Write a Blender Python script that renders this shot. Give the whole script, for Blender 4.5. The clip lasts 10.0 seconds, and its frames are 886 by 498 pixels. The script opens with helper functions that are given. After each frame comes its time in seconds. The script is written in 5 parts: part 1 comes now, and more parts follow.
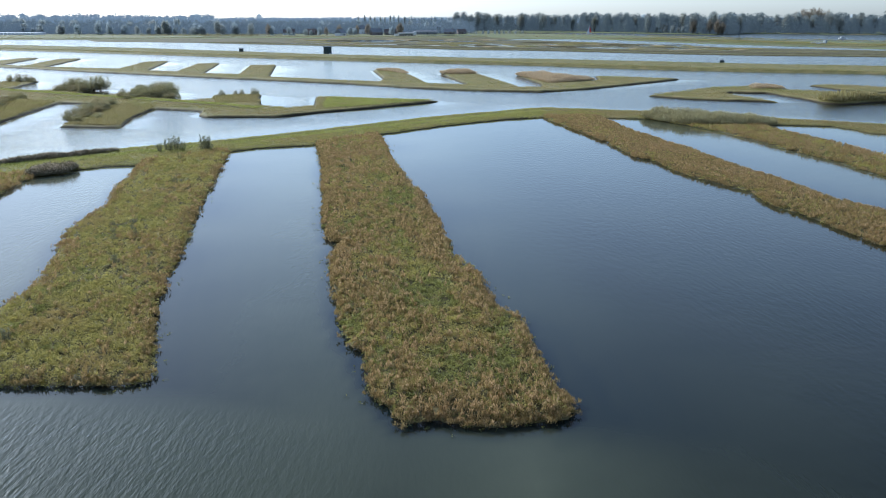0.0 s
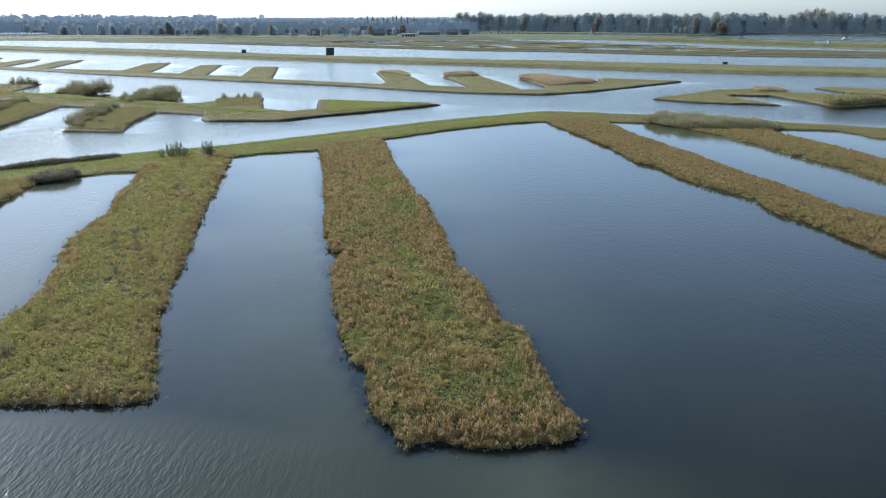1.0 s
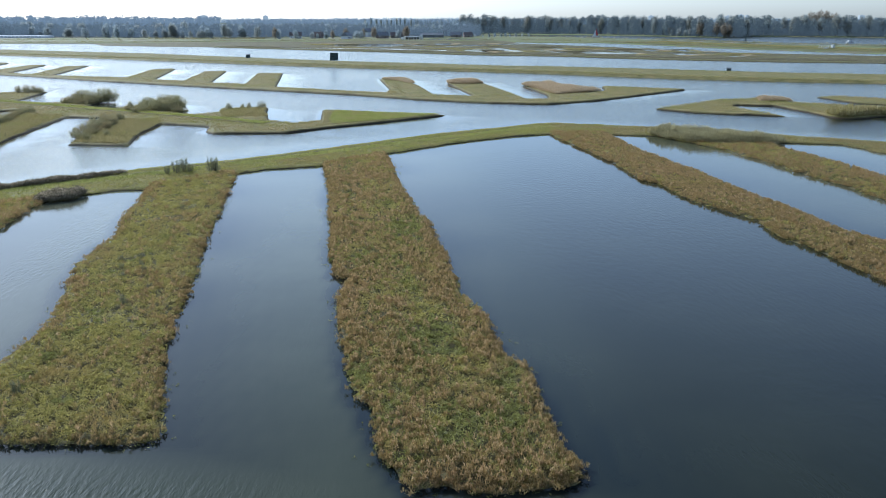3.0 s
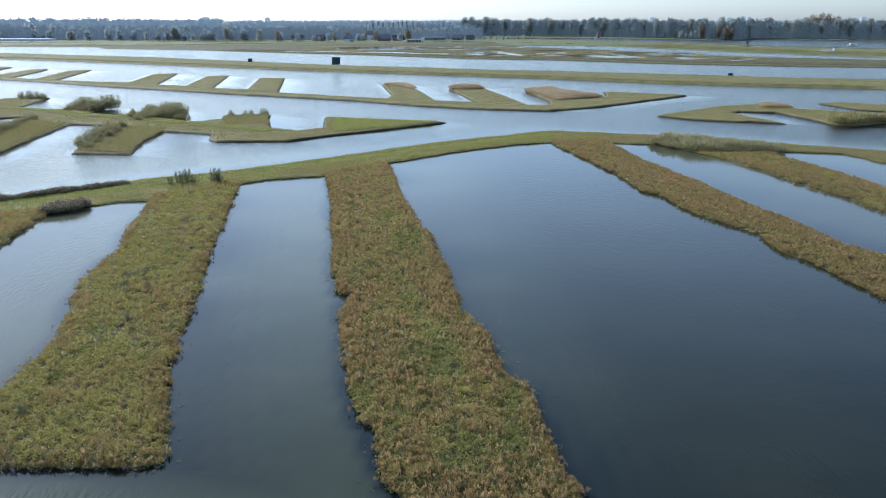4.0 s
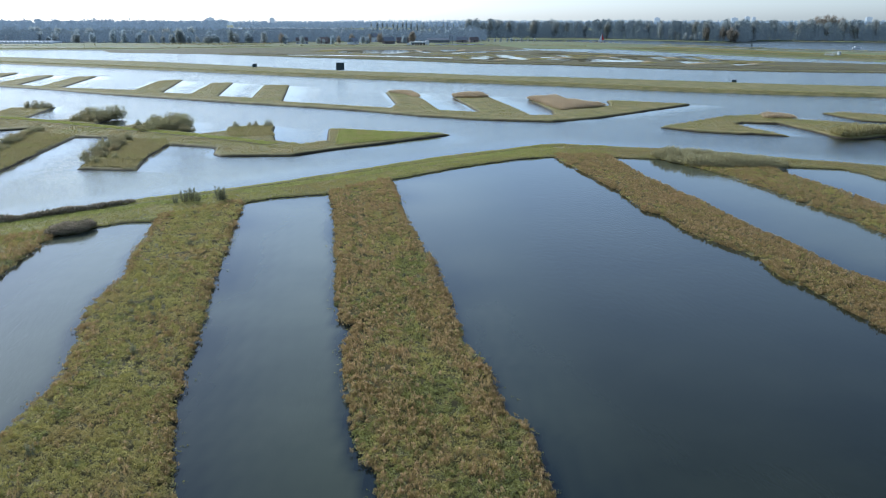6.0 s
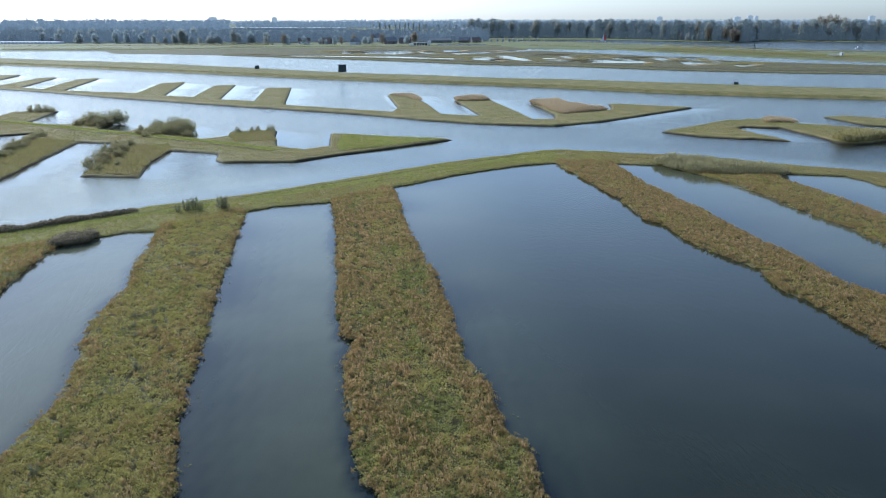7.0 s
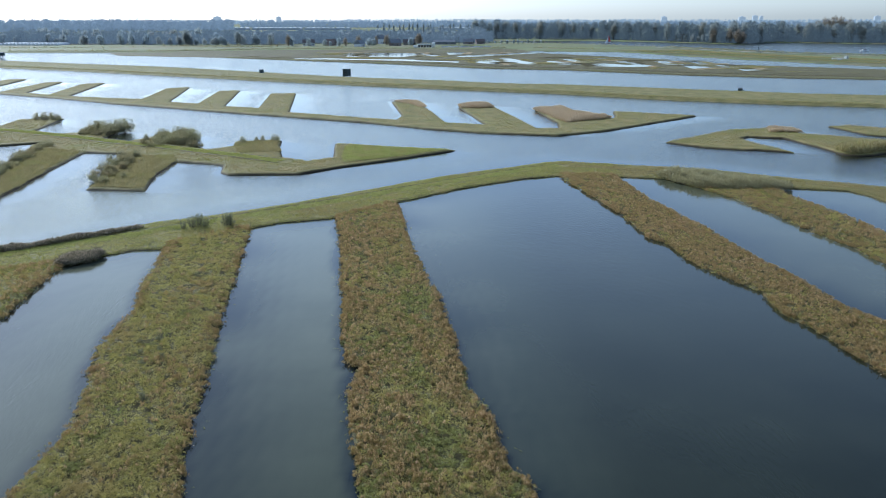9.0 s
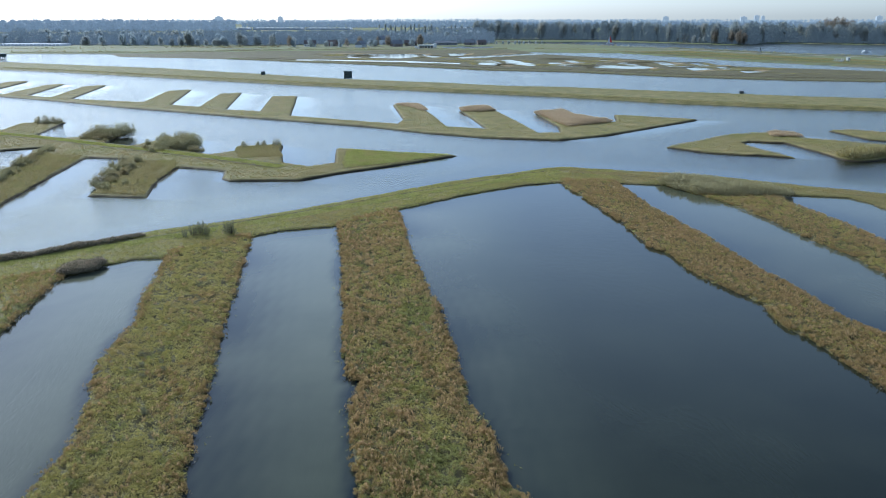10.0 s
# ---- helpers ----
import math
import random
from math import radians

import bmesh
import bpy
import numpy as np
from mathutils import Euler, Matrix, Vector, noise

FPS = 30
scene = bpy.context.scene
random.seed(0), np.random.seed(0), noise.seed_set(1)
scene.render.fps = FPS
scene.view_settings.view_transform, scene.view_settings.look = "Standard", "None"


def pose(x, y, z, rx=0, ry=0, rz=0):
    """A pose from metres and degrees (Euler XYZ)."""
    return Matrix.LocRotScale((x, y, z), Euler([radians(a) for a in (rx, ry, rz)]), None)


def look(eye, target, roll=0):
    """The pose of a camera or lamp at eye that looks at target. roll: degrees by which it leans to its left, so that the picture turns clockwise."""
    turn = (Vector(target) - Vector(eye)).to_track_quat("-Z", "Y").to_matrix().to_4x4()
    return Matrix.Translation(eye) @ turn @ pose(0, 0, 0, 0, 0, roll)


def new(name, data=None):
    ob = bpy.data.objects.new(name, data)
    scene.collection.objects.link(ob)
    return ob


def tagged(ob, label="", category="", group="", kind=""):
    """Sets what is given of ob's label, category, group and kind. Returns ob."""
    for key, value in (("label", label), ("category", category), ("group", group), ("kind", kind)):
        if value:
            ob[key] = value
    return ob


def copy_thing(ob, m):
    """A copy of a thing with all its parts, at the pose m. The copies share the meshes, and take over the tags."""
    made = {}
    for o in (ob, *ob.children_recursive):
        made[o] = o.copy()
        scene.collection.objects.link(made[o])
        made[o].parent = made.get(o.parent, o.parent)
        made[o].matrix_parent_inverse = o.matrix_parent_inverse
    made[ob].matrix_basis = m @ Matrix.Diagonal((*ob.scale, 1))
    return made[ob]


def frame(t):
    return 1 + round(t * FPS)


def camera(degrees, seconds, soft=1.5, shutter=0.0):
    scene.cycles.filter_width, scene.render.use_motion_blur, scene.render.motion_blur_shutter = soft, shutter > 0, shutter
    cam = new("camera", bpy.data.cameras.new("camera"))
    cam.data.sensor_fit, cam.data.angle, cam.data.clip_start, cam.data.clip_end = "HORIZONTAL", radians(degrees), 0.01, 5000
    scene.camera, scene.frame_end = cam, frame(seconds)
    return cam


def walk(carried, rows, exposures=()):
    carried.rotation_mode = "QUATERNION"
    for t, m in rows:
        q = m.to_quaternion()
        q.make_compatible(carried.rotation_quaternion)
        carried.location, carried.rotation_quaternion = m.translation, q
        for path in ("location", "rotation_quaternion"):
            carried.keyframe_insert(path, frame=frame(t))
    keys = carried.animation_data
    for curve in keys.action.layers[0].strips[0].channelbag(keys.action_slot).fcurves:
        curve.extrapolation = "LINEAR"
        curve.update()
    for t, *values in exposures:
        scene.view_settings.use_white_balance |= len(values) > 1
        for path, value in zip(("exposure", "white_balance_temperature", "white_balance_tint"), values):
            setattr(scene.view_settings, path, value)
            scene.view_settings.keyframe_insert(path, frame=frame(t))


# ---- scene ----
# camera: t, x, y, z, yaw, pitch, roll
cam = camera(56.00, 10.0, soft=0.85)
ROWS = [
    (0, 0.000, 0.000, 20.000, -0.000, -15.541, -0.042),
    (0.5, -0.045, 0.388, 20.380, 0.087, -15.552, -0.039),
    (1, -0.072, 0.730, 20.796, 0.168, -15.558, -0.022),
    (1.5, -0.073, 0.930, 21.290, 0.233, -15.555, -0.011),
    (2, -0.081, 0.936, 21.827, 0.291, -15.571, -0.012),
    (2.5, -0.107, 0.881, 22.550, 0.353, -15.563, -0.025),
    (4, -0.154, 0.730, 24.741, 0.530, -15.436, -0.029),
    (4.5, -0.131, 0.674, 25.491, 0.601, -15.403, -0.035),
    (5, -0.098, 0.645, 26.241, 0.682, -15.400, -0.027),
    (5.5, -0.024, 0.674, 27.007, 0.751, -15.421, -0.016),
    (7, 0.184, 0.815, 29.324, 0.970, -15.532, 0.061),
    (7.5, 0.210, 0.834, 30.046, 1.055, -15.557, 0.065),
    (8, 0.190, 0.857, 30.747, 1.125, -15.568, 0.060),
    (8.5, 0.187, 0.882, 31.474, 1.184, -15.576, 0.035),
    (9, 0.191, 0.946, 32.192, 1.257, -15.591, 0.008),
    (9.5, 0.229, 1.074, 32.900, 1.315, -15.609, -0.001),
    (10, 0.247, 1.156, 33.549, 1.353, -15.617, -0.003),
]
walk(cam, [(t, pose(x, y, z, 90 + pitch, roll, yaw)) for t, x, y, z, yaw, pitch, roll in ROWS],
     exposures=[(0.0, 0.24, 5290, 6.8), (10.0, 0.22, 5120, 6.3)])

# ---- light ----
SUN_AZIMUTH, SUN_HEIGHT = -41.0, 30.0        # degrees left of the view's first heading, degrees above the horizon
world = bpy.data.worlds.new("world")
scene.world = world
world.use_nodes = True
wt = world.node_tree
sky = wt.nodes.new("ShaderNodeTexSky")
sky.sky_type, sky.sun_disc = "NISHITA", False
sky.sun_elevation, sky.sun_rotation = radians(SUN_HEIGHT), radians(SUN_AZIMUTH)
sky.air_density, sky.dust_density, sky.ozone_density = 1.0, 0.9, 4.0
back = wt.nodes["Background"]
back.inputs["Strength"].default_value = 0.15
hazy = wt.nodes.new("ShaderNodeHueSaturation")      # a hazy autumn sky is paler than a clear one
hazy.inputs["Saturation"].default_value = 0.62
wt.links.new(sky.outputs[0], hazy.inputs["Color"])
wt.links.new(hazy.outputs[0], back.inputs["Color"])
sun = new("sun", bpy.data.lights.new("sun", "SUN"))
sun.data.energy, sun.data.angle, sun.data.color = 4.5, radians(0.6), (1.0, 0.93, 0.82)
a, e = radians(SUN_AZIMUTH), radians(SUN_HEIGHT)
sun.matrix_world = look((math.sin(a) * math.cos(e) * 100, math.cos(a) * math.cos(e) * 100, math.sin(e) * 100), (0, 0, 0))

# ---- materials ----


def material(name):
    m = bpy.data.materials.new(name)
    m.use_nodes = True
    m.node_tree.nodes.clear()
    return m, m.node_tree


def node(nt, kind, **sets):
    n = nt.nodes.new(kind)
    for key, value in sets.items():
        n.inputs[key.replace("_", " ")].default_value = value
    return n


def ramp(nt, fac, stops):
    n = nt.nodes.new("ShaderNodeValToRGB")
    el = n.color_ramp.elements
    while len(el) < len(stops):
        el.new(0.5)
    for k, (at, col) in enumerate(stops):
        el[k].position, el[k].color = at, (*col, 1)
    nt.links.new(fac, n.inputs["Fac"])
    return n.outputs["Color"]


def noise_tex(nt, scale, detail=3.0, rough=0.55, stretch=(1, 1, 1), turn=0.0):
    geo = nt.nodes.new("ShaderNodeNewGeometry")
    mp = nt.nodes.new("ShaderNodeMapping")
    mp.inputs["Scale"].default_value = stretch
    mp.inputs["Rotation"].default_value = (0, 0, turn)
    nt.links.new(geo.outputs["Position"], mp.inputs["Vector"])
    n = node(nt, "ShaderNodeTexNoise", Scale=scale, Detail=detail, Roughness=rough)
    nt.links.new(mp.outputs[0], n.inputs["Vector"])
    return n.outputs["Fac"]


def mix_col(nt, fac, a, b, blend="MIX"):
    n = nt.nodes.new("ShaderNodeMix")
    n.data_type, n.blend_type = "RGBA", blend
    fs, as_, bs = n.inputs[0], n.inputs[6], n.inputs[7]
    for s, v in ((fs, fac), (as_, a), (bs, b)):
        if isinstance(v, (int, float)):
            s.default_value = v
        elif isinstance(v, tuple):
            s.default_value = (*v, 1)
        else:
            nt.links.new(v, s)
    return n.outputs[2]


def maths(nt, op, a, b=None, c=None, clamp=False):
    n = nt.nodes.new("ShaderNodeMath")
    n.operation, n.use_clamp = op, clamp
    for s, v in zip(n.inputs, (a, b, c)):
        if v is None:
            continue
        if isinstance(v, (int, float)):
            s.default_value = v
        else:
            nt.links.new(v, s)
    return n.outputs[0]


def foliage(name, dark, mid, light, patch=None, patch_scale=0.12, patch_at=(0.5, 0.6), clump=2.6, through_light=0.45, sheen=0.03):
    """Leaves and stalks: each blade differs, clumps and wide patches differ, and light shines through."""
    m, nt = material(name)
    geo = nt.nodes.new("ShaderNodeNewGeometry")
    a = maths(nt, "MULTIPLY", geo.outputs["Random Per Island"], 0.4)
    b = maths(nt, "MULTIPLY_ADD", noise_tex(nt, clump, 3.0), 0.9, a)
    col = ramp(nt, maths(nt, "SUBTRACT", b, 0.14), [(0.12, dark), (0.5, mid), (0.88, light)])
    if patch:
        f = ramp(nt, noise_tex(nt, patch_scale, 4.0, 0.6), [(patch_at[0], (0, 0, 0)), (patch_at[1], (1, 1, 1))])
        col = mix_col(nt, f, col, patch)
    di = nt.nodes.new("ShaderNodeBsdfDiffuse")
    tr = nt.nodes.new("ShaderNodeBsdfTranslucent")
    gl = node(nt, "ShaderNodeBsdfGlossy", Roughness=0.5)
    gl.inputs["Color"].default_value = (0.8, 0.8, 0.8, 1)
    for s in (di, tr):
        nt.links.new(col, s.inputs["Color"])
    mx = node(nt, "ShaderNodeMixShader", Fac=through_light)
    nt.links.new(di.outputs[0], mx.inputs[1])
    nt.links.new(tr.outputs[0], mx.inputs[2])
    m2 = node(nt, "ShaderNodeMixShader", Fac=sheen)
    nt.links.new(mx.outputs[0], m2.inputs[1])
    nt.links.new(gl.outputs[0], m2.inputs[2])
    out = nt.nodes.new("ShaderNodeOutputMaterial")
    nt.links.new(m2.outputs[0], out.inputs["Surface"])
    return m


def solid(name, colours, scale=2.0, rough=0.8, bump=0.3, metallic=0.0, detail=5.0, shine=0.12, stretch=(1, 1, 1), cut=None):
    """An opaque surface whose colour wanders between the colours given, with fine relief."""
    m, nt = material(name)
    p = node(nt, "ShaderNodeBsdfPrincipled", Roughness=rough, Metallic=metallic)
    p.inputs["Specular IOR Level"].default_value = shine
    f = noise_tex(nt, scale, detail, 0.6, stretch)
    stops = [(0.3 + 0.4 * k / max(1, len(colours) - 1), c) for k, c in enumerate(colours)]
    col = ramp(nt, f, stops)
    fine = noise_tex(nt, scale * 9, 3.0, 0.6, stretch)
    col = mix_col(nt, 0.35, col, ramp(nt, fine, [(0.3, (0.35, 0.35, 0.35)), (0.7, (1, 1, 1))]), "MULTIPLY")
    if cut:      # bare peat where the ground is steep, darkened to paint the bank's shadow side
        geo = nt.nodes.new("ShaderNodeNewGeometry")
        sep = nt.nodes.new("ShaderNodeSeparateXYZ")
        nt.links.new(geo.outputs["Normal"], sep.inputs[0])
        col = mix_col(nt, ramp(nt, sep.outputs["Z"], [(0.86, (1, 1, 1)), (0.975, (0, 0, 0))]), col, cut)
    nt.links.new(col, p.inputs["Base Color"])
    if bump:
        b = node(nt, "ShaderNodeBump", Strength=bump, Distance=0.05)
        nt.links.new(fine, b.inputs["Height"])
        nt.links.new(b.outputs[0], p.inputs["Normal"])
    out = nt.nodes.new("ShaderNodeOutputMaterial")
    nt.links.new(p.outputs[0], out.inputs["Surface"])
    return m


def water_material():
    m, nt = material("lake water")
    at = nt.nodes.new("ShaderNodeAttribute")
    at.attribute_name = "shore_and_lee"
    shore_and_lee = at.outputs["Fac"]
    br = nt.nodes.new("ShaderNodeAttribute")
    br.attribute_name = "breeze"
    p = node(nt, "ShaderNodeBsdfPrincipled", IOR=1.225)
    # One colour ramp serves real silt and painted sky brightness on the far lake.
    mud = nt.nodes.new("ShaderNodeAttribute")
    mud.attribute_name = "silt_and_skylight"
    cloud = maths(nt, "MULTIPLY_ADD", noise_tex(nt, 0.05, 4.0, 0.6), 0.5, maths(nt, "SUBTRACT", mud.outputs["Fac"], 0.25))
    silt_and_skylight = ramp(nt, cloud, [(0.0, (0.011, 0.014, 0.0075)), (0.5, (0.044, 0.050, 0.030)), (1.0, (0.118, 0.122, 0.078))])
    # Close to shores and in the lee the water takes a darker base colour.
    col = mix_col(nt, maths(nt, "POWER", shore_and_lee, 2.2), silt_and_skylight, (0.005, 0.010, 0.011))
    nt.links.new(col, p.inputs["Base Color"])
    # wind: long crests that run across the breeze, and short chop; slack in the lee of the banks
    gust = ramp(nt, noise_tex(nt, 0.022, 3.0, 0.55), [(0.32, (0.72, 0.72, 0.72)), (0.68, (1, 1, 1))])
    crest = noise_tex(nt, 2.9, 2.0, 0.5, (1.0, 0.28, 1), 0.3)
    chop = noise_tex(nt, 7.0, 2.0, 0.5, (1.0, 0.35, 1), 0.1)
    h = maths(nt, "MULTIPLY_ADD", chop, 0.4, crest)
    calm = maths(nt, "SUBTRACT", 1.0, maths(nt, "MULTIPLY", shore_and_lee, 0.93))
    windy = maths(nt, "MULTIPLY", maths(nt, "MULTIPLY", gust, calm), br.outputs["Fac"])
    nt.links.new(maths(nt, "MULTIPLY_ADD", maths(nt, "POWER", windy, 1.5), 0.08, 0.07), p.inputs["Roughness"])
    b = node(nt, "ShaderNodeBump")
    nt.links.new(maths(nt, "MULTIPLY", maths(nt, "MAXIMUM", maths(nt, "MULTIPLY_ADD", br.outputs["Fac"], 4.0, -3.0), 1.0), 0.10), b.inputs["Distance"])
    nt.links.new(maths(nt, "MULTIPLY", maths(nt, "POWER", windy, 1.6), 2.0, clamp=True), b.inputs["Strength"])
    nt.links.new(h, b.inputs["Height"])
    nt.links.new(b.outputs[0], p.inputs["Normal"])
    out = nt.nodes.new("ShaderNodeOutputMaterial")
    nt.links.new(p.outputs[0], out.inputs["Surface"])
    return m


WATER = water_material()
PEAT = solid("peat and dead litter", [(0.075, 0.066, 0.028), (0.125, 0.108, 0.048), (0.175, 0.148, 0.072)], 0.8)
TURF = solid("rough turf", [(0.145, 0.135, 0.042), (0.22, 0.19, 0.068), (0.295, 0.23, 0.095)], 0.2, cut=(0.035, 0.026, 0.014))
BED = solid("lake bed mud", [(0.03, 0.03, 0.022), (0.05, 0.045, 0.03)], 0.2)
MEADOW = solid("far meadows", [(0.13, 0.13, 0.075), (0.15, 0.155, 0.075), (0.19, 0.21, 0.08), (0.19, 0.165, 0.09), (0.24, 0.23, 0.125)], 0.011, bump=0.0, stretch=(0.7, 3.0, 1))
REED = foliage("reed leaves", (0.105, 0.077, 0.026), (0.30, 0.216, 0.08), (0.52, 0.37, 0.165), (0.37, 0.242, 0.11), 0.1, (0.5, 0.75), clump=3.2)
PLUME = foliage("reed plumes", (0.34, 0.22, 0.10), (0.53, 0.365, 0.18), (0.67, 0.485, 0.265), clump=3.2)
HERB = foliage("green herbs", (0.15, 0.135, 0.03), (0.395, 0.345, 0.085), (0.62, 0.525, 0.17), (0.43, 0.325, 0.11), 0.16, (0.5, 0.72), clump=3.0)
LUSH = foliage("lush green weeds", (0.11, 0.12, 0.024), (0.275, 0.27, 0.065), (0.46, 0.42, 0.125), clump=3.0)
GRASS = foliage("bank grass", (0.175, 0.184, 0.0368), (0.35, 0.34, 0.0828), (0.515, 0.451, 0.147), (0.35, 0.276, 0.101), 0.07, (0.46, 0.68))
DRYGRASS = foliage("dry spit grass", (0.175, 0.14, 0.05), (0.335, 0.265, 0.105), (0.47, 0.37, 0.17), (0.29, 0.275, 0.075), 0.06, (0.46, 0.66))
LEAF = foliage("willow leaves", (0.17, 0.165, 0.075), (0.31, 0.285, 0.14), (0.45, 0.41, 0.22), (0.31, 0.245, 0.12), 0.12, (0.45, 0.7), clump=2.0, through_light=0.5)
# Haze over the far trees is painted into their leaf colours, pale blue-grey.
HAZED_WOOD_LEAF = foliage("woodland leaves paled for haze", (0.29, 0.325, 0.32), (0.32, 0.35, 0.335), (0.35, 0.37, 0.335), (0.33, 0.32, 0.265), 0.03, (0.45, 0.65), clump=0.2, through_light=0.6, sheen=0.0)
HAZED_FIELD_LEAF = foliage("field tree leaves paled for haze", (0.36, 0.41, 0.43), (0.39, 0.435, 0.445), (0.42, 0.455, 0.445), (0.40, 0.405, 0.37), 0.03, (0.45, 0.65), clump=0.2, through_light=0.62, sheen=0.0)
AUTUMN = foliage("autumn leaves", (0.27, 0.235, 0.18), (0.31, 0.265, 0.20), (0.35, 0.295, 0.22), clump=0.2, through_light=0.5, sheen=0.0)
# Grass for the distant dikes, its colour greyed to paint in haze.
HAZED_GRASS = foliage("dike grass greyed for haze", (0.145, 0.14, 0.06), (0.238, 0.23, 0.1), (0.332, 0.31, 0.152), (0.204, 0.23, 0.072), 0.05, (0.5, 0.7))
RANK = foliage("rank brown weeds", (0.17, 0.145, 0.055), (0.34, 0.285, 0.115), (0.50, 0.415, 0.19), (0.31, 0.295, 0.095), 0.15, (0.5, 0.7))
DARK_LEAF = foliage("grey bush leaves", (0.10, 0.105, 0.055), (0.20, 0.20, 0.105), (0.32, 0.31, 0.17), clump=2.0)
SAND = solid("worn sandy path", [(0.34, 0.31, 0.24), (0.46, 0.42, 0.34)], 0.4)
MARSHGRASS = foliage("grey marsh grass", (0.18, 0.165, 0.085), (0.28, 0.255, 0.14), (0.39, 0.35, 0.205), (0.25, 0.25, 0.11), 0.04, (0.45, 0.65))
BARK = solid("bark", [(0.04, 0.032, 0.025), (0.09, 0.075, 0.06)], 3.0)
TARRED = solid("tarred boards", [(0.04, 0.058, 0.062), (0.075, 0.105, 0.11)], 6.0, rough=0.7)
WHITE = solid("white paint", [(0.7, 0.7, 0.69), (0.82, 0.82, 0.8)], 0.6, rough=0.5)
GREYROOF = solid("grey roofing", [(0.16, 0.17, 0.18), (0.26, 0.27, 0.28)], 0.5, rough=0.6)
REDROOF = solid("brown roof tiles", [(0.14, 0.115, 0.10), (0.21, 0.17, 0.15)], 0.7)
BRICK = solid("house brick", [(0.20, 0.165, 0.145), (0.29, 0.245, 0.215)], 0.8)
DARKGLASS = solid("window glass", [(0.02, 0.025, 0.03), (0.03, 0.035, 0.04)], 1.0, rough=0.1, bump=0.0, shine=0.5)
CONCRETE = solid("pale concrete", [(0.42, 0.44, 0.47), (0.55, 0.57, 0.6)], 0.05, bump=0.0)
SAIL_RED = solid("red sailcloth", [(0.5, 0.06, 0.05), (0.62, 0.1, 0.08)], 0.5, rough=0.7)
SAIL_WHITE = solid("white sailcloth", [(0.72, 0.7, 0.68), (0.85, 0.84, 0.82)], 0.5, rough=0.7)

# ---- shapes and helpers ----
rng = np.random.default_rng(7)


def part(name, bm, mat, parent=None, label=""):
    """Links a bmesh as one mesh object under a thing or a part."""
    me = bpy.data.meshes.new(name)
    bm.to_mesh(me)
    bm.free()
    me.materials.append(mat)
    ob = new(name, me)
    ob.parent = parent
    if label:
        tagged(ob, label)
    return ob


def mesh_ob(name, verts, faces, mat, parent=None, smooth=False):
    """A mesh of many triangles or quads, from two arrays."""
    me = bpy.data.meshes.new(name)
    faces = np.asarray(faces, np.int32)
    k = faces.shape[1]
    me.vertices.add(len(verts))
    me.vertices.foreach_set("co", np.asarray(verts, np.float32).ravel())
    me.loops.add(faces.size)
    me.loops.foreach_set("vertex_index", faces.ravel())
    me.polygons.add(len(faces))
    me.polygons.foreach_set("loop_start", np.arange(0, faces.size, k, dtype=np.int32))
    me.polygons.foreach_set("use_smooth", np.full(len(faces), smooth))
    me.update(calc_edges=True)
    me.materials.append(mat)
    ob = new(name, me)
    ob.parent = parent
    return ob


def wave(x, y, size, seed=0):
    """Smooth value noise from 0 to 1 with lumps of the given size in metres."""
    u, v = x / size + 13.7 * seed, y / size + 7.3 * seed
    i, j = np.floor(u), np.floor(v)
    f, g = u - i, v - j
    f, g = f * f * (3 - 2 * f), g * g * (3 - 2 * g)

    def h(a, b):
        s = np.sin(a * 127.1 + b * 311.7 + seed * 74.7) * 43758.5453
        return s - np.floor(s)

    return (h(i, j) * (1 - f) + h(i + 1, j) * f) * (1 - g) + (h(i, j + 1) * (1 - f) + h(i + 1, j + 1) * f) * g


def inside(x, y, outline):
    """Distance to the edge of an outline: positive within, negative outside."""
    best = np.full(x.shape, 1e18)
    within = np.zeros(x.shape, bool)
    n = len(outline)
    for k in range(n):
        ax, ay = outline[k]
        bx, by = outline[(k + 1) % n]
        dx, dy = bx - ax, by - ay
        t = np.clip(((x - ax) * dx + (y - ay) * dy) / (dx * dx + dy * dy), 0, 1)
        best = np.minimum(best, (x - ax - t * dx) ** 2 + (y - ay - t * dy) ** 2)
        cross = (ay > y) != (by > y)
        within ^= cross & (x < (bx - ax) * (y - ay) / ((by - ay) or 1e-9) + ax)
    return np.where(within, 1, -1) * np.sqrt(best)


def shore(x, y, outlines, ragged=0.5, holes=()):
    """Distance inland from the water's edge of a piece of land, whose edge is ragged."""
    d = np.max([inside(x, y, o) for o in outlines], axis=0)
    for o in holes:
        d = np.minimum(d, -inside(x, y, o))
    return d + ragged * (wave(x, y, 2.6, 3) + 0.7 * wave(x, y, 1.0, 4) + 1.6 * wave(x, y, 7.0, 5) - 1.65)


def box_of(outlines, pad=3):
    p = np.array([q for o in outlines for q in o])
    return p.min(0) - pad, p.max(0) + pad


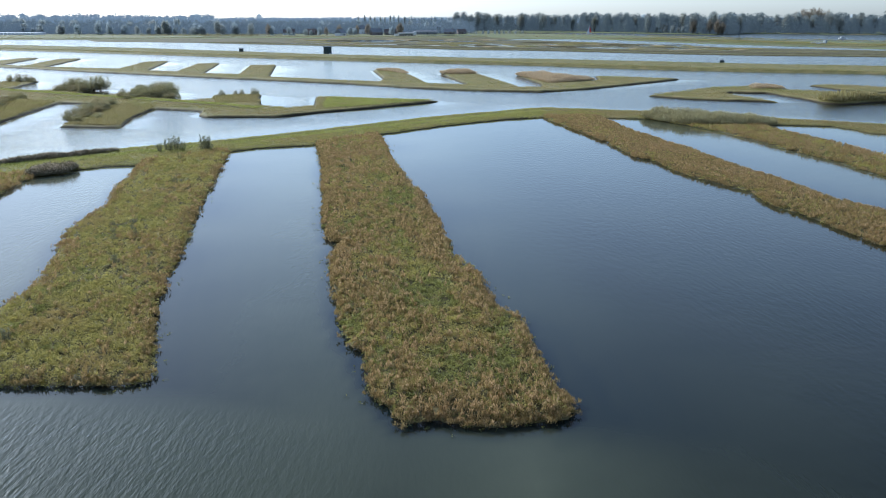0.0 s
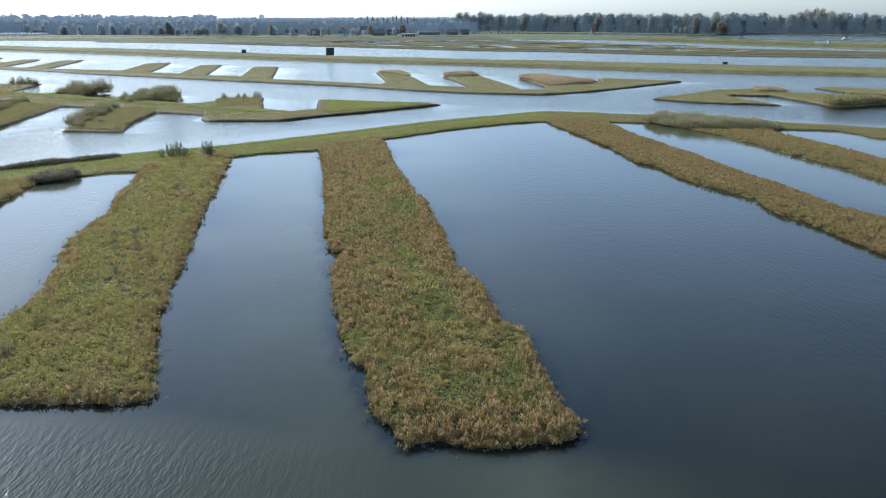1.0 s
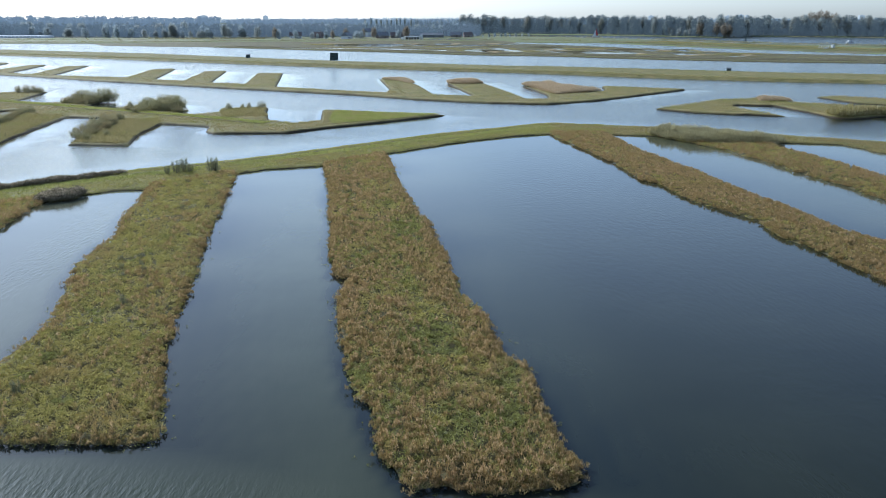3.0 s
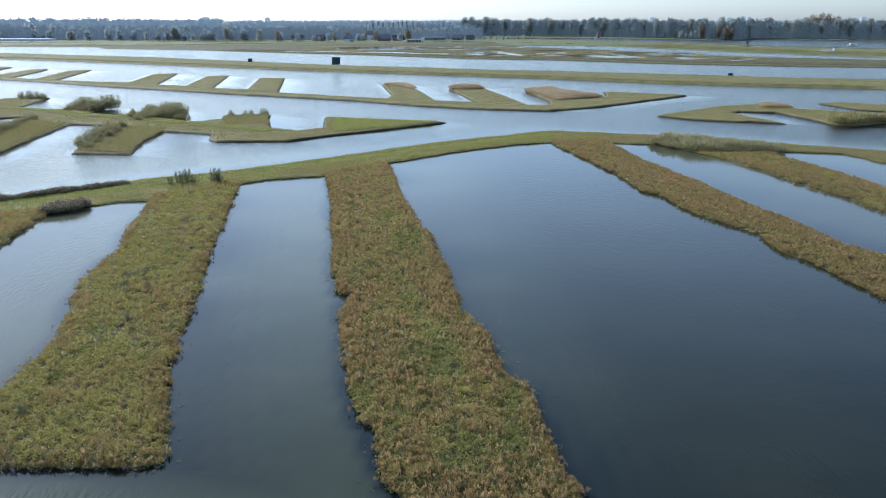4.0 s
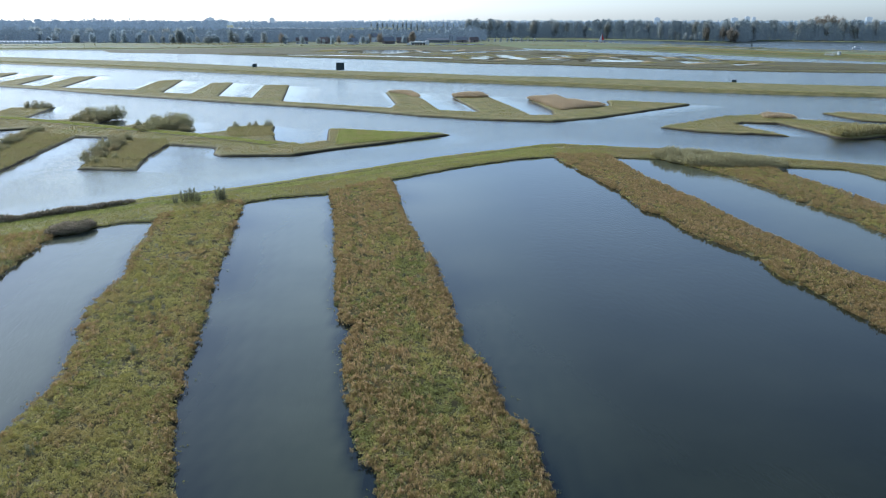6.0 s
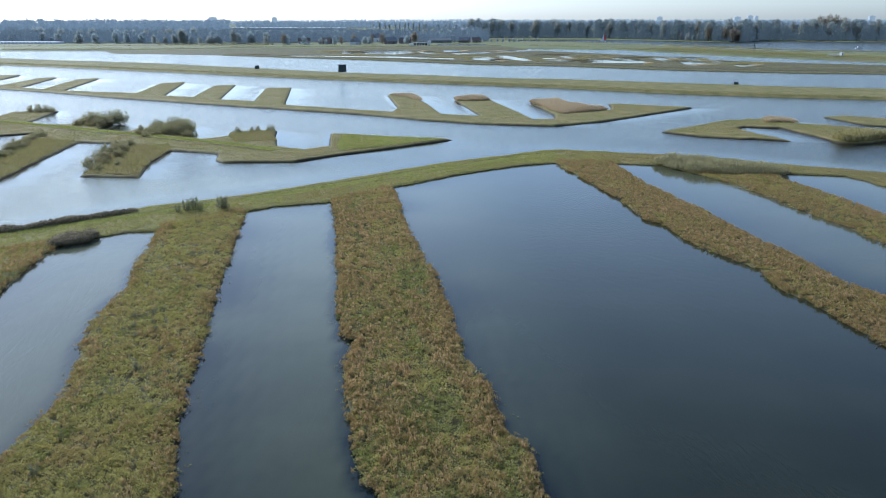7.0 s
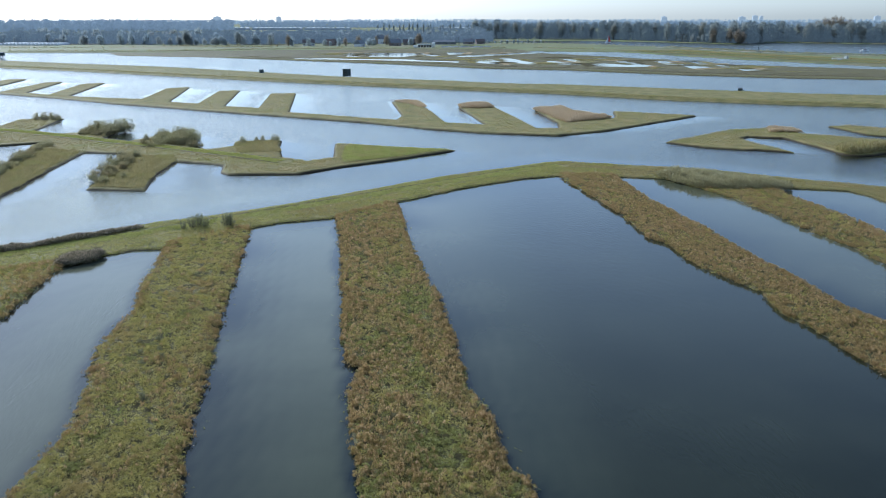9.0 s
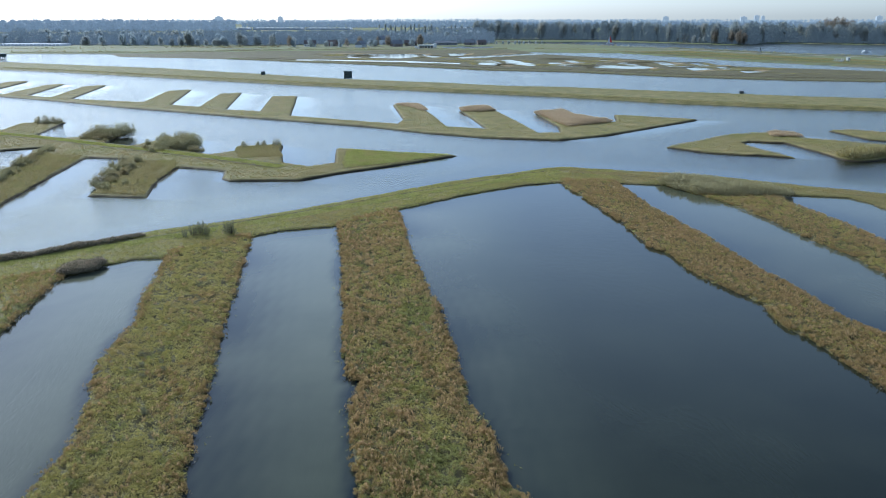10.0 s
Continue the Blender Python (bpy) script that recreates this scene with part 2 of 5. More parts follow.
def land(name, outlines, step, top, mat, label, ragged=0.5, holes=(), lumps=0.1, slope=0.7, window=None):
    """A piece of land that rises out of the lake, as a sheet with sloping shores."""
    lo, hi = box_of(outlines)
    if window:
        lo, hi = np.maximum(lo, window[:2]), np.minimum(hi, window[2:])
    xs, ys = np.arange(lo[0], hi[0] + step, step), np.arange(lo[1], hi[1] + step, step)
    X, Y = np.meshgrid(xs, ys)
    d = shore(X, Y, outlines, ragged, holes)
    t = np.clip(d / slope, -1.6, 1)
    Z = np.where(t > 0, top * (1 - (1 - t) ** 2), 0.6 * t) + np.where(d > 0, lumps * (wave(X, Y, 1.7, 8) + wave(X, Y, 5, 9) - 1) * np.clip(d, 0, 1), 0)
    nx, ny = len(xs), len(ys)
    idx = np.arange(nx * ny).reshape(ny, nx)
    q = np.stack([idx[:-1, :-1], idx[:-1, 1:], idx[1:, 1:], idx[1:, :-1]], -1).reshape(-1, 4)
    keep = (Z.ravel()[q] > -0.55).any(1)
    q = q[keep]
    used, inv = np.unique(q, return_inverse=True)
    v = np.stack([X.ravel(), Y.ravel(), Z.ravel()], 1)[used]
    return tagged(mesh_ob(name, v, inv.reshape(-1, 4), mat, smooth=True), label, "land", kind="structure")


def spots(outlines, per_m2, ragged=0.5, holes=(), near=None, margin=0.0):
    """Random places on a piece of land, and how far inland each lies. near: (y0, y1) keeps a stretch."""
    lo, hi = box_of(outlines, 1.5)
    if near:
        lo[1], hi[1] = max(lo[1], near[0]), min(hi[1], near[1])
    if hi[1] <= lo[1]:
        return np.zeros((0, 2)), np.zeros(0)
    n = int((hi[0] - lo[0]) * (hi[1] - lo[1]) * per_m2)
    p = lo + rng.random((n, 2)) * (hi - lo)
    d = shore(p[:, 0], p[:, 1], outlines, ragged, holes)
    k = d > margin
    return p[k], d[k]


def tufts(name, p, z, height, radius, leaf, width, count, mat, label, category="herbs", rise=0.5, lift=0.3):
    """Rounded tufts at the places p: each is a dome of small pointed leaves that stand outwards at its rim and upright in its middle."""
    n = len(p)
    if n == 0:
        return None
    m = n * count
    h = np.repeat(np.broadcast_to(height, n) * (0.75 + 0.5 * rng.random(n)), count)
    r = np.repeat(np.broadcast_to(radius, n) * (0.7 + 0.6 * rng.random(n)), count)
    a, q = rng.random(m) * 2 * np.pi, np.sqrt(rng.random(m))
    at = np.repeat(np.column_stack([p, np.broadcast_to(z, n)]), count, 0)
    at[:, 0] += r * q * np.cos(a)
    at[:, 1] += r * q * np.sin(a)
    at[:, 2] += h * (lift + (1 - lift) * np.sqrt(1 - 0.9 * q * q)) * (0.6 + 0.45 * rng.random(m) ** 0.6)
    c, b = a + rng.normal(size=m) * 0.6, rise + 0.6 * (1 - q) + rng.normal(size=m) * 0.35
    way = np.column_stack([np.cos(c) * np.cos(b), np.sin(c) * np.cos(b), np.sin(b)])
    c = c + rng.normal(size=m) * 0.8
    side = np.column_stack([-np.sin(c), np.cos(c), rng.normal(size=m) * 0.4])
    l, w = (leaf * (0.6 + 0.8 * rng.random(m)))[:, None], (width * (0.6 + 0.8 * rng.random(m)))[:, None]
    mid = at + way * l * 0.45
    v = np.stack([at, mid + side * w * 0.5, at + way * l, mid - side * w * 0.5], 1).reshape(-1, 3)
    o = (np.arange(m) * 4)[:, None]
    f = np.concatenate([o + np.array([0, 1, 2]), o + np.array([0, 2, 3])], 1).reshape(-1, 3)
    return tagged(mesh_ob(name, v, f, mat), label, category, kind="stuff")


def stalks(name, p, z, height, leaf, width, count, spread, mat, label, category="reeds", low=0.2, rise=0.5):
    """Leafy stalks at the places p: each carries small pointed leaves up its length. rise: how steeply the leaves stand."""
    n = len(p)
    if n == 0:
        return None
    m = n * count
    h = np.repeat(np.broadcast_to(height, n) * (0.75 + 0.5 * rng.random(n)), count)
    u = low + (1 - low) * rng.random(m) ** 0.7
    at = np.repeat(np.column_stack([p, np.broadcast_to(z, n)]), count, 0)
    at[:, :2] += rng.normal(size=(m, 2)) * spread
    at[:, 2] += h * u
    a, b = rng.random(m) * 2 * np.pi, rise + rng.normal(size=m) * 0.45
    way = np.column_stack([np.cos(a) * np.cos(b), np.sin(a) * np.cos(b), np.sin(b)])
    c = a + rng.normal(size=m) * 0.9
    side = np.column_stack([-np.sin(c), np.cos(c), rng.normal(size=m) * 0.4])
    l, w = (leaf * (0.6 + 0.8 * rng.random(m)))[:, None], (width * (0.6 + 0.8 * rng.random(m)))[:, None]
    mid = at + way * l * 0.45
    v = np.stack([at, mid + side * w * 0.5, at + way * l, mid - side * w * 0.5], 1).reshape(-1, 3)
    o = (np.arange(m) * 4)[:, None]
    f = np.concatenate([o + np.array([0, 1, 2]), o + np.array([0, 2, 3])], 1).reshape(-1, 3)
    return tagged(mesh_ob(name, v, f, mat), label, category, kind="stuff")


# ---- the plan: outlines in metres ----
MIDDLE = [(-2, 38.3), (-0.4, 38.9), (2.5, 38.1), (4, 38.8), (6.4, 39.1), (6.9, 40.4), (6.3, 42.5), (6, 46.6), (5.4, 51.3), (5.4, 53.2), (3.8, 55.7), (3.3, 59.4),
          (3.1, 62.2), (2.4, 66), (0.8, 69.4), (0.3, 74.1), (-0.5, 80.5), (-2.5, 94), (-4.6, 104.3), (-7.8, 122), (-11.5, 148), (-20.5, 136), (-16.5, 112.5),
          (-13.6, 94), (-11.9, 80.5), (-10.7, 75), (-9.4, 73.6), (-9.4, 68.5), (-8.4, 60.7), (-7.2, 54.5), (-6.5, 51.3), (-5.6, 48.8), (-4.7, 48.4), (-4.3, 44.9),
          (-3.8, 41.9), (-2.8, 39.6)]
LEFT = [(-42.6, 118), (-40.7, 106.5), (-38.8, 97.3), (-36.5, 88.4), (-36.2, 78), (-32.8, 66.7), (-30.7, 59.3), (-31, 55), (-30.5, 49), (-28.5, 43.5), (-24.9, 43),
        (-21.5, 43.3), (-18.6, 43.1), (-16.9, 43.7), (-18.8, 50.2), (-20.7, 56.8), (-21.8, 62.1), (-22.9, 68.4), (-24.2, 76), (-26.1, 85.4), (-28.4, 100.6),
        (-30.4, 112.4), (-33.3, 129)]
BANK = [(-125, 78), (-67, 114.6), (-61, 118.6), (-55, 125), (-48, 131.3), (-40, 136.6), (-31.7, 143.2), (-23, 152.2), (-13, 162.2), (-2, 173), (11, 182.5), (19, 189),
        (23, 191), (30, 188.5), (42, 185), (54, 181), (67, 172), (76, 167), (84, 162), (125, 138), (120, 128), (76.4, 149), (76, 154), (74, 159), (64, 161), (42, 170.5),
        (33, 172.5), (20, 173), (13, 170), (2, 161), (-11.5, 146.3), (-21.4, 134.3), (-28.2, 131.8), (-33.3, 127.2), (-42.6, 115.1), (-46.4, 114.4), (-49, 112),
        (-53, 106.7), (-70, 95), (-110, 66)]
EDGE = [(-53, 109), (-52.8, 103.7), (-51.8, 96), (-50.4, 85.6), (-47, 62), (-45, 48), (-58, 46), (-62, 70), (-68, 100)]
RIGHT = [(21, 176), (21.3, 169.4), (24.5, 152.5), (27.2, 138.9), (28.4, 122.2), (30.4, 119.8), (30.8, 114.8), (32.6, 107), (36.6, 97), (36.2, 90.3), (37.9, 85.3), (40, 73.4),
         (46.5, 51), (55, 46), (58, 50), (53, 68), (46.5, 87.2), (44.2, 91.6), (43.5, 97.5), (42.6, 104.1), (41.1, 110.3), (39.9, 118.8), (38.5, 128.5), (36.4, 137.9), (34.5, 151), (32, 175)]
RIGHT_FAR = [(41, 173), (42, 170), (47, 159), (50, 152), (52.8, 138.7), (54.6, 126.7), (56.4, 119.2), (57.3, 109.6), (63, 88), (70, 62), (80, 62), (74, 95), (65.4, 126.3),
             (64.3, 137), (62.9, 145.2), (61, 154), (62, 163)]
WEST = [(-82, 133), (-84.5, 148.5), (-89, 179), (-92, 202), (-81, 200), (-76, 178), (-73, 164), (-72, 157), (-60, 156), (-64, 173), (-65, 189), (-56, 186), (-53, 184),
        (-51, 175), (-49, 173), (-34, 174), (-27, 182), (-15, 193), (-1, 207), (-17, 211), (-33, 218), (-30, 195), (-35, 190), (-42, 195), (-46, 212), (-48, 223)]
WEST += [(-59, 219), (-58, 212), (-63, 207), (-69, 211), (-74, 223), (-75, 233), (-83, 237), (-86, 226), (-88, 220), (-97, 225), (-99, 242), (-108, 242), (-109, 236),
        (-114, 234), (-124, 241), (-129, 271), (-142, 267), (-140, 251), (-158, 262), (-200, 285), (-200, 258), (-119, 212), (-111, 218), (-108, 206)]
WEST_FINGER = [(-112, 215), (-108, 206), (-101, 179), (-96, 150), (-93, 134), (-82, 133), (-84.5, 148.5), (-89, 179), (-92, 202)]
ROW = [(-330, 440), (-199, 360), (-165, 341), (-134, 320), (-107, 305), (-77, 288), (-56, 277), (-30, 263), (-10, 248), (7, 239), (27, 234), (43, 245), (58, 261),
       (79, 283), (53, 296), (51.5, 283), (50, 276), (30, 249.5), (22, 249), (8, 257), (-4, 262), (-21, 269), (-59, 290), (-73, 304), (-87, 310), (-100, 319), (-113, 326),
       (-128, 336), (-163, 348), (-189, 364), (-205, 370), (-217, 385), (-330, 452)]
TEETH = [[(26, 299), (37, 304), (39, 287), (50, 275), (29, 246), (30, 264)], [(-1, 313), (11, 317), (16, 290), (23, 249), (8, 254), (0, 303)],
         [(-27, 328), (-17, 329), (-10, 294), (-4, 260), (-21, 266), (-20, 283)], [(-82, 362), (-71, 363), (-59, 288), (-73, 300)], [(-108, 373), (-99, 378), (-87, 308), (-100, 316)]]
TEETH += [[(-136, 386), (-127, 395), (-113, 324), (-128, 333)], [(-186, 410), (-178, 421), (-163, 346), (-174, 348)], [(-209, 420), (-202, 427), (-189, 362), (-203, 368)],
         [(-239, 441), (-230, 445), (-217, 380), (-230, 388)], [(-275, 462), (-266, 466), (-250, 402), (-263, 408)]]
EAST = [(54, 222), (67, 235), (78, 246), (89, 250), (97, 247), (97, 239), (114, 227), (150, 205), (143, 192), (110, 206), (104, 205), (100, 202), (95, 200), (92, 202), (91, 213),
        (88, 230), (80, 233), (76, 229), (78, 217), (82, 205), (74, 209), (71, 209), (62, 213)]
EAST_BAR = [(111, 256), (118, 258), (140, 240), (185, 215), (178, 205), (140, 222), (117, 235), (114, 237)]
DIKE = [(-560, 690), (-303, 551), (-230, 514), (-165, 476), (-110, 444), (-55, 413), (-5, 389), (44, 365), (86, 338), (124, 322), (155, 313), (330, 232), (350, 270), (175, 354),
        (141, 365), (98, 386), (49, 409), (23, 415), (-5, 432), (-61, 458), (-124, 503), (-192, 550), (-261, 584), (-347, 630), (-590, 760)]
MARSH = [(-294, 724), (-192, 688), (-127, 646), (-47, 596), (15, 547), (64, 531), (123, 488), (177, 463), (223, 453), (420, 360), (440, 410), (266, 542), (188, 595), (130, 705), (68, 788),
         (60, 880), (-180, 900), (-330, 790)]
POLDER = [(-2600, 900), (-425, 776), (-280, 779), (-179, 846), (-34, 863), (47, 880), (71, 825), (148, 802), (212, 671), (280, 571), (470, 430), (800, 330), (830, 420), (500, 610), (357, 730), (297, 782),
          (265, 843), (220, 931), (153, 1018), (92, 1079), (23, 1174), (178, 1178), (275, 1106), (327, 1043), (391, 1109), (510, 1047), (900, 1000), (2600, 900), (4300, 4700), (-4300, 4700)]
# marsh pools: narrow cuts with blunt ends
POOLS = [[(-104, 772), (-97, 772), (-88, 709), (-95, 709)], [(-83, 784), (-50, 785), (-43, 740), (-54, 700), (-72, 709)], [(-118, 689), (-37, 661), (-35, 636), (-115, 667)],
         [(-37, 661), (-8, 637), (-8, 618), (-35, 636)], [(-38, 779), (-34, 779), (-21, 731), (-26, 715)], [(-11, 798), (2, 798), (-2, 752), (-9, 747)],
         [(9, 679), (21, 679), (26, 626), (23, 597), (12, 619)], [(33, 684), (39, 684), (50, 612), (46, 595), (35, 619)], [(8, 726), (68, 818), (69, 788), (11, 697)]]
POOLS += [[(66, 643), (71, 643), (81, 599), (76, 582), (65, 598)], [(93, 613), (99, 617), (117, 586), (110, 564), (90, 576)], [(81, 676), (87, 676), (91, 635), (84, 620)],
         [(116, 648), (122, 648), (127, 580), (119, 564)], [(145, 645), (151, 649), (154, 601), (144, 590)], [(152, 597), (160, 597), (162, 562), (150, 547)],
         [(169, 633), (174, 634), (174, 604), (167, 594)], [(174, 588), (180, 594), (179, 563), (169, 553)], [(178, 563), (186, 566), (186, 534), (176, 526)],
         [(109, 686), (115, 686), (118, 660), (111, 652)]]
POOLS = [[(round(x + 0.4 * (x - sum(q[0] for q in o) / len(o)), 1), y) for x, y in o] for o in POOLS]      # a little wider
POOLS += [[(-25, 905), (30, 905), (35, 985), (-20, 985)]]
LANDS = [[MIDDLE], [LEFT], [BANK], [EDGE], [RIGHT], [RIGHT_FAR], [WEST, WEST_FINGER], [ROW], *[[t] for t in TEETH], [EAST], [EAST_BAR], [DIKE]]

TRACK = [(-165, 257), (-134.8, 241.2), (-112.9, 230.3), (-92.2, 218.4), (-73.7, 208.5), (-53.3, 196.3), (-41, 188)]
CREST = [(-66, 108.5), (-56, 117), (-42, 129), (-28, 141.5), (-12, 156.5), (2, 169), (14, 179.5), (22, 184.5)]
CREST_EAST = [(24, 184.5), (42, 179.5), (54, 176), (68, 167.5), (84, 158), (122, 135)]
TIP = [(-26.5, 187), (-14, 195.5), (-3.5, 206), (-17, 209.5), (-29, 214), (-28, 198)]
POND = [(-300, -400), (-110, 66), *BANK[1:20], (300, 40), (300, -400)]      # the sheltered ponds inside the bank
PATHS = ((TRACK, 2.4), (CREST, 2.0), (CREST_EAST, 1.9))

# ---- ground, water and land ----
bm = bmesh.new()
bmesh.ops.create_circle(bm, cap_ends=True, segments=64, radius=4950, matrix=Matrix.Translation((0, 0, -1.4)))
tagged(part("ground", bm, BED), "dark muddy bed of the lake", "ground", kind="structure")


def lake():
    """The lake's surface; one attribute is high near shores and in the lee of banks, where the water is smoother and
    its colour darker.
    """
    fine = np.concatenate([np.arange(-130, -46, 1.5), np.arange(-46, 44, 0.75), np.arange(44, 131, 1.5)])
    xs = np.concatenate([[-4900, -2500, -1200, -800], np.arange(-600, -130, 4), fine, np.arange(134, 480, 4), [600, 800, 1200, 2500, 4900]])
    ys = np.concatenate([[-4900, -1500, -400, -100], np.arange(-20, 34, 1.5), np.arange(34, 110, 0.75), np.arange(110, 260, 1.5), np.arange(260, 720, 4), [760, 820, 900, 1000, 1200, 1600, 2500, 4900]])
    X, Y = np.meshgrid(xs, ys)
    near = (np.abs(X) < 620) & (Y < 800) & (Y > -30)
    x, y = X[near], Y[near]
    d = np.full(x.shape, -1e9)
    for o in LANDS:
        d = np.maximum(d, shore(x, y, o, 0.25))
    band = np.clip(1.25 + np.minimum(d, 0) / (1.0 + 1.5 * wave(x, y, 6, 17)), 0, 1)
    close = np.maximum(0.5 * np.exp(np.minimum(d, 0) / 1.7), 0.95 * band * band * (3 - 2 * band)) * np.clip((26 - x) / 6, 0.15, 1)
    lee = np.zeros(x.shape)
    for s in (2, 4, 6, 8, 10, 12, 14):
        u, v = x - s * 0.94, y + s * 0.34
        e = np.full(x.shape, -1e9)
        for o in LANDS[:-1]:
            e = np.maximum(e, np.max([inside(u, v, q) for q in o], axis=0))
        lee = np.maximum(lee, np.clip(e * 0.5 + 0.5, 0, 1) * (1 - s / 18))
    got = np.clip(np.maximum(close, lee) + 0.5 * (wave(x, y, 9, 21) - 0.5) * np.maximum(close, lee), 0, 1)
    silt_and_skylight = np.clip(1.0 - np.clip((X + 6) / 18, 0, 1) * 0.76, 0, 1) * np.clip((190 - Y) / 40, 0.35, 1) - 0.5 * np.clip((100 - Y) / 50, 0, 1) * np.clip((4 - X) / 6, 0, 1)
    # The far-lake term lightens the water's colour in place of reflected sky.
    silt_and_skylight = silt_and_skylight - 0.3 * np.clip((X - 5) / 25, 0, 1) * np.clip((100 - Y) / 50, 0, 1) + 0.4 * np.clip((Y - 700) / 80, 0, 1) * np.clip((X - 150) / 60, 0, 1)
    # Lighter water colour in the ponds east of the dry reed island.
    silt_and_skylight = silt_and_skylight + 0.4 * np.clip((X - 35 - (120 - Y) * 0.2) / 6, 0, 1) * (Y < 178)
    val = np.zeros(X.shape)
    val[near] = got
    val = np.maximum(val, np.clip(inside(X, Y, MARSH) / 12, 0, 1))
    ring = inside(X, Y, POND)
    breeze = np.clip(0.28 - ring / 25, 0.28, 1.0)
    breeze = breeze + 0.9 * np.clip((Y - 700) / 80, 0, 1) * np.clip((X - 150) / 60, 0, 1)
    breeze = np.maximum(breeze, 0.62 * np.clip((46 - Y) / 8, 0, 1) * np.clip((6 - X) / 20, 0, 1))
    breeze = np.maximum(breeze, 0.45 * np.clip((-34 - X) / 5, 0, 1) * (Y < 108))
    nx, ny = len(xs), len(ys)
    idx = np.arange(nx * ny).reshape(ny, nx)
    q = np.stack([idx[:-1, :-1], idx[:-1, 1:], idx[1:, 1:], idx[1:, :-1]], -1).reshape(-1, 4)
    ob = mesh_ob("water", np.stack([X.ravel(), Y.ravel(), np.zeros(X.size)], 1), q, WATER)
    ob.data.attributes.new("shore_and_lee", "FLOAT", "POINT").data.foreach_set("value", val.ravel().astype(np.float32))
    ob.data.attributes.new("silt_and_skylight", "FLOAT", "POINT").data.foreach_set("value", silt_and_skylight.ravel().astype(np.float32))
    ob.data.attributes.new("breeze", "FLOAT", "POINT").data.foreach_set("value", breeze.ravel().astype(np.float32))
    return tagged(ob, "rippled grey-blue lake water, smooth in the lee of banks", "water", kind="structure")


lake()
land("island_1", [MIDDLE], 0.4, 0.14, PEAT, "low peat island grown over with straw-coloured reeds", ragged=0.25, slope=1.3)
land("island_2", [LEFT], 0.4, 0.14, PEAT, "low peat island grown over with green herbs and reeds", ragged=0.25, slope=1.3)
land("bank_1", [BANK, EDGE], 0.7, 0.24, TURF, "long low grassy bank between the ponds", ragged=0.35)
land("island_3", [RIGHT], 0.5, 0.14, PEAT, "low peat island with dry reeds", ragged=0.25)
land("island_4", [RIGHT_FAR], 0.7, 0.14, PEAT, "low peat island with reeds and herbs", ragged=0.25)
land("island_5", [WEST, WEST_FINGER], 0.5, 0.4, TURF, "grassy island with a farm track, side spits and shrubs", ragged=0.14, slope=0.9)
land("island_6", [ROW, *TEETH], 0.55, 0.45, TURF, "narrow grassy bank with a row of parallel spits", ragged=0.14, slope=1.1)
land("island_7", [EAST], 0.45, 0.45, TURF, "low grassy island with a hooked spit", ragged=0.14, slope=1.0)
land("island_8", [EAST_BAR], 0.5, 0.45, TURF, "low grassy bar in the lake", ragged=0.14, slope=1.0)
land("dike_1", [DIKE], 2.5, 1.0, TURF, "long straight grassy dike across the lake", ragged=0.3, slope=3)
land("marsh_1", [MARSH], 2.2, 0.2, PEAT, "flat marsh cut up by pools", ragged=0.4, holes=POOLS, slope=2, lumps=0.04)
land("polder_1", [POLDER], 7.0, 0.7, MEADOW, "green polder meadows behind the lake", ragged=1.0, holes=POOLS[-1:], window=(-900, 300, 900, 1400))
land("polder_2", [[(-4300, 1395), (4300, 1395), (4300, 4700), (-4300, 4700)]], 90.0, 0.7, MEADOW, "far polder meadows to the horizon", ragged=0)
land("polder_3", [[(-4300, 900), (-895, 800), (-895, 1400), (-4300, 1400)]], 60.0, 0.7, MEADOW, "far polder meadows beside the lake", ragged=0)
land("polder_4", [[(895, 1000), (4300, 900), (4300, 1400), (895, 1400)]], 60.0, 0.7, MEADOW, "far polder meadows beside the woods", ragged=0)

# ---- reeds and herbs ----


